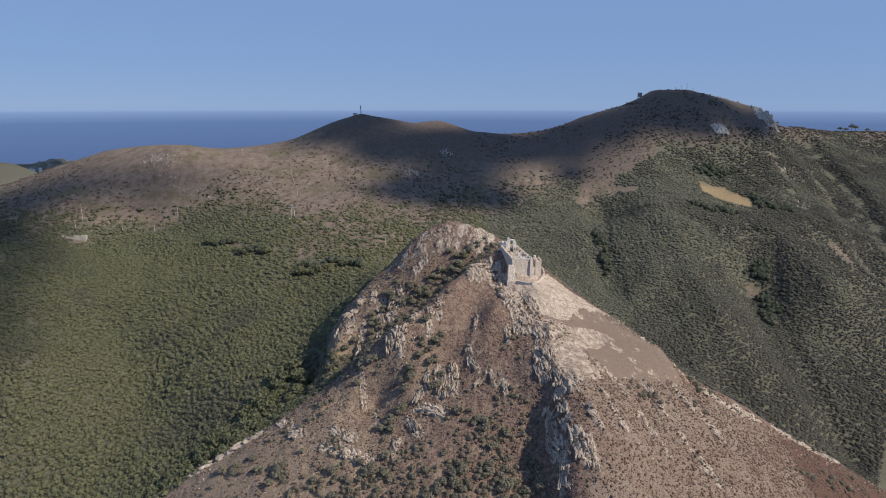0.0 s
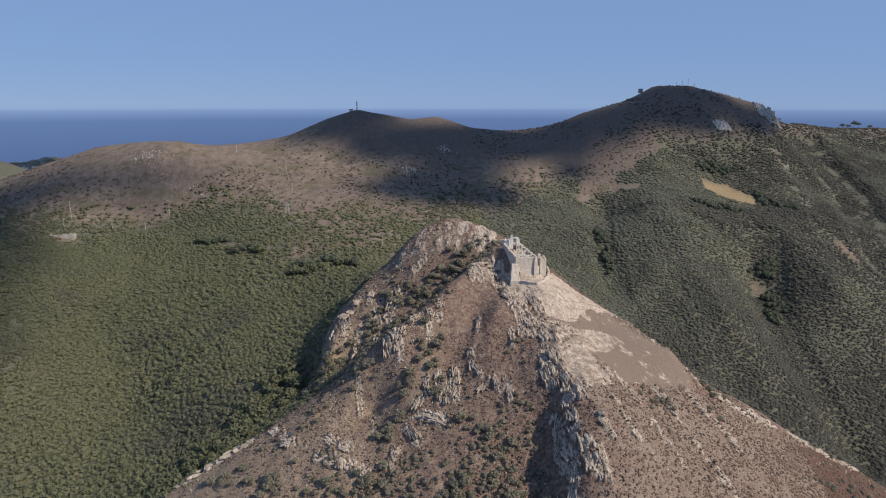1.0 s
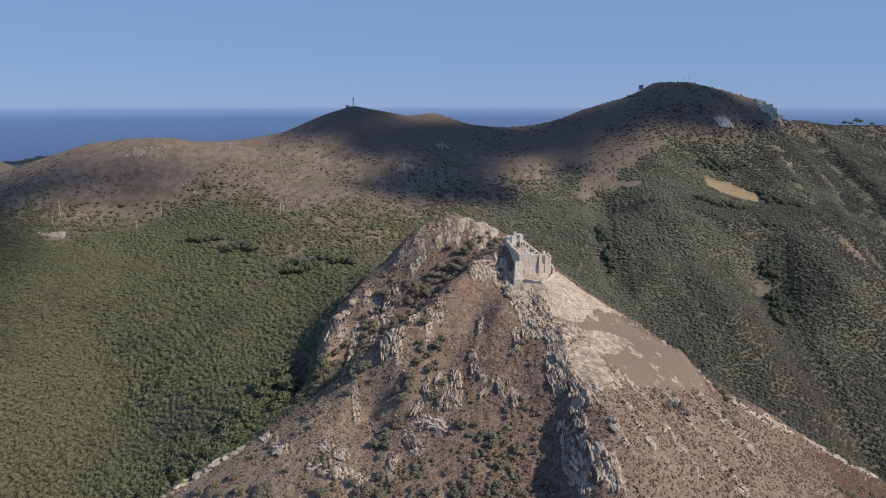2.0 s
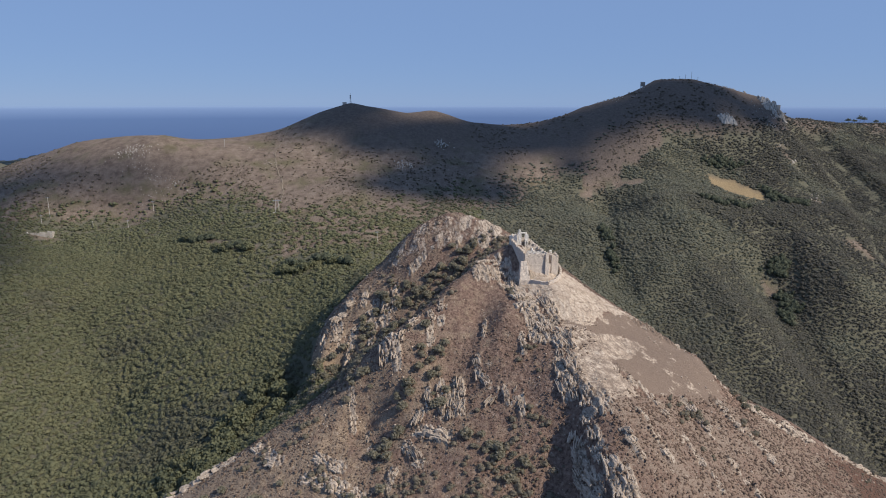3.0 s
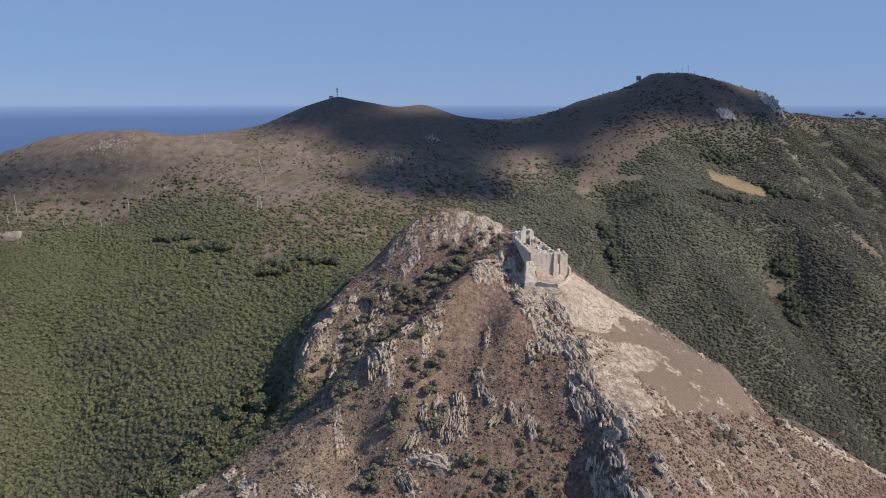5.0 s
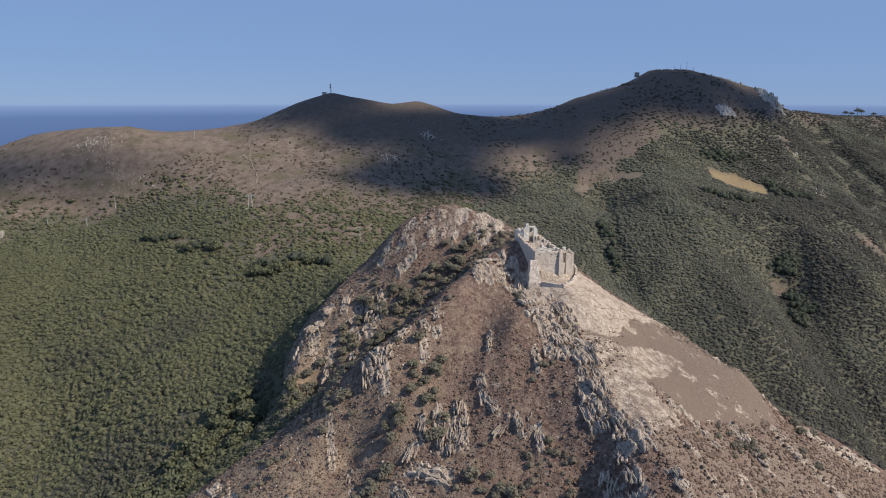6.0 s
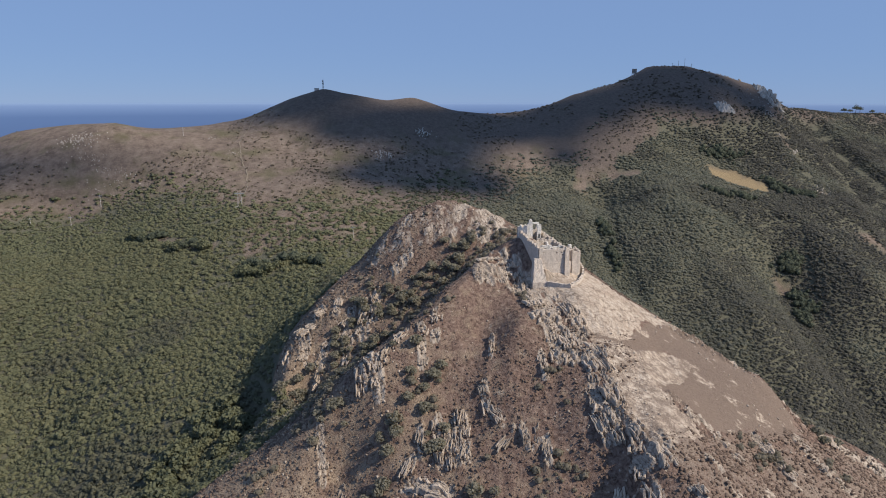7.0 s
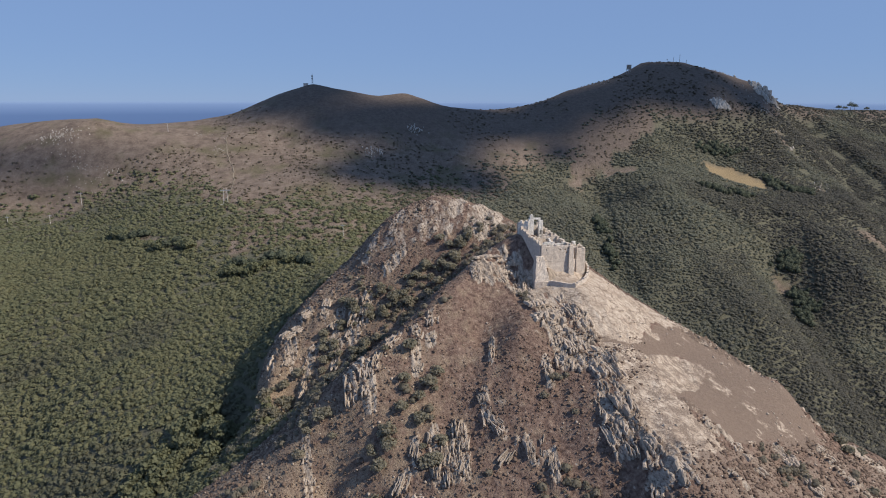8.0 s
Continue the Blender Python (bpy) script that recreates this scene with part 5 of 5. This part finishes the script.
def far_rocks():
    """Rock faces and outcrops of the far hills, too many and too far to tell apart."""
    rng = random.Random(77)
    bm = bmesh.new()
    # middle, half extents along and up the slope, count, size
    for x, y, sx, sy, count, size in ((-306, 684, 20, 9, 130, 0.95), (-169, 682, 10, 12, 60, 0.8), (-262, 640, 26, 10, 60, 0.8), (-290, 664, 16, 6, 40, 0.7), (-194, 712, 14, 5, 36, 0.8), (4, 737, 8, 7, 46, 1.6), (-34, 678, 9, 7, 50, 1.5), (361, 840, 11, 10, 16, 2.0),
                                      (430, 862, 20, 26, 70, 1.7), (393, 637, 12, 10, 34, 1.2), (404, 588, 7, 10, 20, 1.1), (-2, 653, 5, 3, 10, 0.7),
                                      (-260, 655, 20, 8, 36, 0.9), (250, 880, 40, 8, 16, 1.2), (395, 923, 45, 5, 30, 1.4), (560, 965, 10, 4, 12, 1.8), (450, 800, 12, 30, 60, 1.5), (423, 822, 6, 30, 40, 1.7), (418, 770, 7, 30, 44, 2.0), (408, 714, 12, 14, 50, 2.1)):
        ps = [(x + rng.gauss(0, sx * 0.5), y + rng.gauss(0, sy * 0.5)) for _ in range(count)]
        zs = land([p[0] for p in ps], [p[1] for p in ps])
        for (px, py), z in zip(ps, zs):
            s = size * rng.uniform(0.5, 1.2)
            hull(bm, rng, s * rng.uniform(0.35, 0.8), s * rng.uniform(0.5, 0.9), s * rng.uniform(0.5, 1.1), (px, py, z - 0.2 * s), (rng.uniform(-0.2, 0.2), rng.uniform(-0.1, 0.3)))
    # two cliffs of upright buttresses: middle, width, rows up the slope, half height
    for x, y, wide, rows, tall in ((357, 831, 18, 3, 7.0), (452, 904, 34, 5, 7.0)):
        for row in range(rows):
            u = -wide / 2 + rng.uniform(0, 3)
            while u < wide / 2:
                w = rng.uniform(2.0, 4.6)
                px, py = x + u + rng.gauss(0, 0.8), y - 6 + row * 4.6 + rng.gauss(0, 1.2)
                hull(bm, rng, w, rng.uniform(2.6, 4.2), tall * rng.uniform(0.5, 0.95) * (1 - 0.3 * abs(2 * u / wide)), (px, py, spot(px, py)), (rng.uniform(-0.08, 0.08), rng.uniform(0.1, 0.3)))
                u += w * rng.uniform(0.7, 1.3)
    ob = part("hill_rocks", bm, FAR_ROCK, None)
    tagged(ob, "grey rock faces and outcrops in the far hillsides", "rocks", kind="stuff")


far_rocks()


def pylon(x, y, tall, turn):
    """Twin-post power pylon with a crossarm on a concrete footing."""
    ob = root("power_pylon", "pale twin-post power pylon on the dry hillside", "pylon", x, y, spot(x, y), "pylons", turn)
    for s in (-1, 1):
        bm = bmesh.new()
        rod(bm, (s * 1.5, 0, -1), (s * 1.1, 0, tall), 0.2, 0.14)
        part("post", bm, CONCRETE, ob)
    bm = bmesh.new()
    box(bm, -3.4, 3.4, -0.2, 0.2, tall - 1.6, tall - 1.1)
    arm = part("crossarm", bm, STEEL, ob)
    for z in (0.25, 0.6):
        bm = bmesh.new()
        rod(bm, (-1.4, 0, tall * z), (1.3, 0, tall * (z + 0.2)), 0.1)
        part("brace", bm, STEEL, ob)
    for s in (-3, 0, 3):
        bm = bmesh.new()
        rod(bm, (s, 0, tall - 1.1), (s, 0, tall - 0.4), 0.16, 0.1)
        part("insulator", bm, DARK_STEEL, arm)
    bm = bmesh.new()
    box(bm, -3.6, 3.0, -1.4, 1.4, -2, 0.3)
    part("footing", bm, CONCRETE, ob)
    return ob


def pole(x, y, tall, label="pale single power pole among bushes"):
    ob = root("power_pole", label, "pole", x, y, spot(x, y), "power poles")
    bm = bmesh.new()
    rod(bm, (0, 0, -1), (0, 0, tall), 0.22, 0.14)
    part("post", bm, CONCRETE, ob)
    bm = bmesh.new()
    box(bm, -1.5, 1.5, -0.12, 0.12, tall - 1.2, tall - 0.9)
    arm = part("crossarm", bm, STEEL, ob)
    for s in (-1.3, 0, 1.3):
        bm = bmesh.new()
        rod(bm, (s, 0, tall - 0.9), (s, 0, tall - 0.3), 0.12)
        part("insulator", bm, DARK_STEEL, arm)
    return ob


pylon(-136, 566, 11.5, 4)
pole(-351, 607, 19, "tall pale power pole on the dark hillside")
for px, py, tall in ((-282, 607, 8), (-313, 606, 6), (-265, 624, 10), (-47, 503, 8.5), (-353, 597, 9), (-224, 714, 8)):
    pole(px, py, tall)


def summit_mast():
    x, y = -101, 795
    ob = root("summit_mast", "dark lattice mast with aerials on a bare summit", "mast", x, y, spot(x, y) - 0.5)
    bm = bmesh.new()
    for sx, sy in ((-0.6, -0.6), (0.6, -0.6), (0.6, 0.6), (-0.6, 0.6)):
        rod(bm, (sx, sy, -1), (sx * 0.5, sy * 0.5, 9), 0.12)
    for k in range(6):
        z, w = 0.5 + 1.4 * k, 0.6 - 0.05 * k
        rod(bm, (-w, -w, z), (w, -w, z + 1.2), 0.07)
        rod(bm, (w, w, z), (-w, w, z + 1.2), 0.07)
        rod(bm, (w, -w, z), (w, w, z + 1.2), 0.07)
    lattice_mast = part("lattice", bm, DARK_STEEL, ob)
    for z in (5.2, 7.6):
        bm = bmesh.new()
        rod(bm, (-0.2, -1.0, z), (-0.2, -0.5, z), 0.75, 0.5, 12)
        part("dish", bm, DARK_STEEL, lattice_mast)
    bm = bmesh.new()
    rod(bm, (0, 0, 9), (0, 0, 11), 0.08)
    part("whip_aerial", bm, DARK_STEEL, lattice_mast)
    hut = root("mast_hut", "small pale hut beside the summit mast", "hut", x - 7, y, spot(x - 7, y) - 0.4)
    bm = bmesh.new()
    box(bm, -2.2, 2.2, -1.5, 1.5, -1, 2.0)
    part("wall", bm, CONCRETE, hut)
    bm = bmesh.new()
    box(bm, -2.5, 2.5, -1.8, 1.8, 2.0, 2.3)
    part("roof", bm, DARK_STEEL, hut)


summit_mast()


def reflector():
    x, y = 273, 903
    ob = root("relay_panel", "square grey relay panel on posts on the ridge", "relay panel", x, y, spot(x, y) + 2.4, turn=8)
    bm = bmesh.new()
    box(bm, -3.2, 3.2, -0.15, 0.15, 1.2, 7.0)
    panel = part("panel", bm, DARK_STEEL, ob)
    for s in (-2.6, 0, 2.6):
        bm = bmesh.new()
        rod(bm, (s, 0.3, -5), (s, 0.3, 6.8), 0.16)
        part("post", bm, STEEL, ob)
        bm = bmesh.new()
        rod(bm, (s, 3.0, -5), (s, 0.3, 5.0), 0.12)
        part("strut", bm, STEEL, ob)
    for z in (2.6, 4.1, 5.6):
        bm = bmesh.new()
        box(bm, -3.25, 3.25, -0.24, -0.15, z, z + 0.15)
        part("rail", bm, STEEL, panel)


reflector()
for px, tall in ((327, 4), (335, 6), (343, 9), (352, 4.5)):
    ob = root("aerial_mast", "thin aerial mast on the rocky summit", "aerial", px, 918, spot(px, 918), "aerials")
    bm = bmesh.new()
    rod(bm, (0, 0, -1), (0, 0, tall), 0.22, 0.12)
    part("pole", bm, DARK_STEEL, ob)
    bm = bmesh.new()
    rod(bm, (-0.9, 0, tall * 0.8), (0.9, 0, tall * 0.8), 0.12)
    part("crossbar", bm, DARK_STEEL, ob)


def umbrella_pine(x, y, tall, wide, seed):
    rng = random.Random(seed)
    ob = root("umbrella_pine", "dark umbrella pine standing on the skyline", "tree", x, y, spot(x, y), "pines on the skyline")
    bm = bmesh.new()
    rod(bm, (0, 0, -1), (0.4, 0, tall * 0.7), 0.35, 0.2)
    tips = []
    for k in range(6):
        a = k * math.tau / 6 + rng.uniform(-0.3, 0.3)
        tip = Vector((0.6 * wide * math.cos(a), 0.6 * wide * math.sin(a), tall * 0.72))
        rod(bm, (0.4, 0, tall * 0.6), tip, 0.14, 0.06)
        tips.append(tip)
    part("trunk", bm, BARK, ob)
    co, quads = [], []
    for tip in tips + [Vector((0, 0, tall * 0.92))]:
        for _ in range(60):
            c = tip + Vector((rng.gauss(0, 0.24 * wide), rng.gauss(0, 0.24 * wide), abs(rng.gauss(0, 0.14 * tall)) - 0.1 * tall))
            u = Vector((rng.gauss(0, 1), rng.gauss(0, 1), rng.gauss(0, 0.5))).normalized()
            v, s, i = u.orthogonal().normalized(), rng.uniform(0.3, 0.6), len(co)
            co += [c - u * s, c + v * s, c + u * s, c - v * s]
            quads.append((i, i + 1, i + 2, i + 3))
    crown = new("crown", arrays_mesh("crown", np.array([q[:] for q in co]), np.array(quads), GROVE))
    crown.parent = ob


for k, (px, tall, wide) in enumerate(((600, 7, 4), (609, 5.5, 3.2), (617, 11, 4.6), (623, 9.5, 4), (641, 5, 3))):
    umbrella_pine(px, 972, tall, wide, 300 + k)


def low_ruin():
    x, y = -346, 582
    z = spot(x, y)
    ob = root("stone_ruin", "long low pale stone ruin at the wood's edge", "ruin", x, y, z, turn=8)
    for name, p, q, tops in (("wall", (-10, -2), (10, -2), [(0, 2.2), (0.3, 1.6), (0.8, 1.9), (0.84, 3.4), (1, 3.0)]), ("wall", (10, -2), (10, 3), [(0, 3.0), (1, 2.2)]),
                             ("wall", (10, 3), (-10, 3), [(0, 2.0), (1, 1.8)]), ("wall", (-10, 3), (-10, -2), [(0, 2.4), (1, 3.0)])):
        part(name, masonry(p, q, 0.6, -3.0, tops, cell=0.5, seed=int(10 + p[0])), FAR_ROCK, ob)


low_ruin()


def footpath():
    """Pale trodden path straight up the hill."""
    line = [(-168, 770), (-166, 735), (-168, 700), (-160, 670), (-148, 640), (-141, 610), (-138, 585), (-136, 568)]
    bm = bmesh.new()
    rng = random.Random(9)
    last = None
    for p in dense([(a, b, 0) for a, b in line], 2.5):
        w = rng.uniform(0.25, 0.55)
        x = p[0] + rng.uniform(-0.6, 0.6)
        z = land(np.array([x - w, x + w]), np.array([p[1], p[1]]))
        pair = (bm.verts.new((x - w, p[1], z[0] + 0.45)), bm.verts.new((x + w, p[1], z[1] + 0.45)))
        if last:
            bm.faces.new((last[0], last[1], pair[1], pair[0]))
        last = pair
    ob = part("footpath", bm, PATH, None)
    tagged(ob, "pale worn footpath climbing the dry hill", "path", kind="structure")


footpath()


def headland():
    """A low point of land in the sea, far below the ridge, with a few pale houses on it."""
    bm = bmesh.new()
    for x, y, w, top in ((-1540, 2380, 150, 236), (-1465, 2400, 110, 250), (-1400, 2420, 90, 243), (-1620, 2360, 120, 225)):
        made = bmesh.ops.create_icosphere(bm, subdivisions=4, radius=1)["verts"]
        for v in made:
            q = v.co.copy()
            v.co = Vector((x + q.x * w, y + q.y * 110, 150 + max(0, q.z) * (top - 150) + 10 * noise.noise(q * 4 + Vector((x, 0, 0)))))
    ob = part("headland", bm, GROUND_FAR, None)
    tagged(ob, "low pale headland in the sea beyond the ridge", "headland", kind="structure")
    rng = random.Random(2)
    for k in range(9):
        x, y = -1585 + 16 * k + rng.uniform(-5, 5), 2290 + rng.uniform(-6, 6)
        house = root("white_house", "small white house on the far headland", "house", x, y, 222 + rng.uniform(-6, 6), "houses on the headland", rng.uniform(-30, 30))
        bm = bmesh.new()
        box(bm, -4, 4, -4, 4, -18, 5)
        part("wall", bm, PLASTER, house)
        bm = bmesh.new()
        box(bm, -4.5, 4.5, -4.5, 4.5, 5, 5.6)
        part("roof", bm, EARTH, house)


GROUND_FAR = stone_material("headland_slopes", (0.07, 0.075, 0.045), (0.16, 0.15, 0.11), (0.42, 0.38, 0.32), 30.0)
headland()


# ---- fair-weather clouds overhead, whose shade lies on the far ridge; the last one is added ----
def cloud(puffs, far, seed, billows=20):
    """A heaped cloud of many round billows. puffs: (x, y, z, radius) of the ground in its shade."""
    rng = random.Random(seed)
    co, rad = [], []
    for x, y, z, r in puffs:
        c = Vector((x, y, z)) + SUN * far
        for _ in range(billows):
            co.append(c + Vector((rng.gauss(0, 0.42), rng.gauss(0, 0.42), rng.gauss(0, 0.22))) * r)
            rad.append(r * rng.uniform(0.3, 0.62))
    ob = new("cumulus_cloud", lumps_mesh("cumulus_cloud", np.array([c[:] for c in co]), np.array(rad), np.array(rad) * 0.8, CLOUD, 2, np.random.default_rng(seed), 0.06))
    ob.data.shade_smooth()
    return tagged(ob, "white fair-weather cumulus cloud high in the sky", "cloud", "clouds", "structure")


cloud([(-131, 767, 429, 44), (-96, 780, 432, 44), (-79, 728, 409, 34), (-41, 731, 408, 44), (11, 764, 413, 52), (10, 706, 385, 46), (-38, 660, 375, 32), (-50, 634, 370, 24), (-14, 636, 364, 34),
       (27, 660, 362, 38), (58, 668, 359, 32), (44, 753, 400, 52), (94, 790, 402, 56), (135, 790, 400, 52), (150, 740, 377, 26), (60, 820, 418, 44)], 2300, 1, 28)
cloud([(200, 830, 423, 44), (247, 850, 436, 44), (310, 862, 446, 48), (342, 840, 432, 36), (406, 868, 433, 44), (295, 890, 460, 44), (355, 890, 458, 44), (425, 868, 428, 34), (165, 850, 415, 44), (452, 905, 440, 36)], 2300, 2, 30)
cloud([(-400, 559, 339, 40), (-390, 568, 337, 36), (-405, 640, 362, 48), (-466, 678, 357, 60), (-330, 420, 318, 36), (-300, 392, 308, 26), (-345, 470, 327, 40), (-370, 520, 330, 40), (-350, 664, 378, 34), (-302, 655, 374, 34), (-262, 660, 376, 28), (-440, 600, 340, 50)], 4200, 3, 14)
# unseen cloud added to darken the headland, in place of haze
cloud([(-1540, 2330, 230, 110), (-1450, 2340, 235, 90)], 2300, 4)
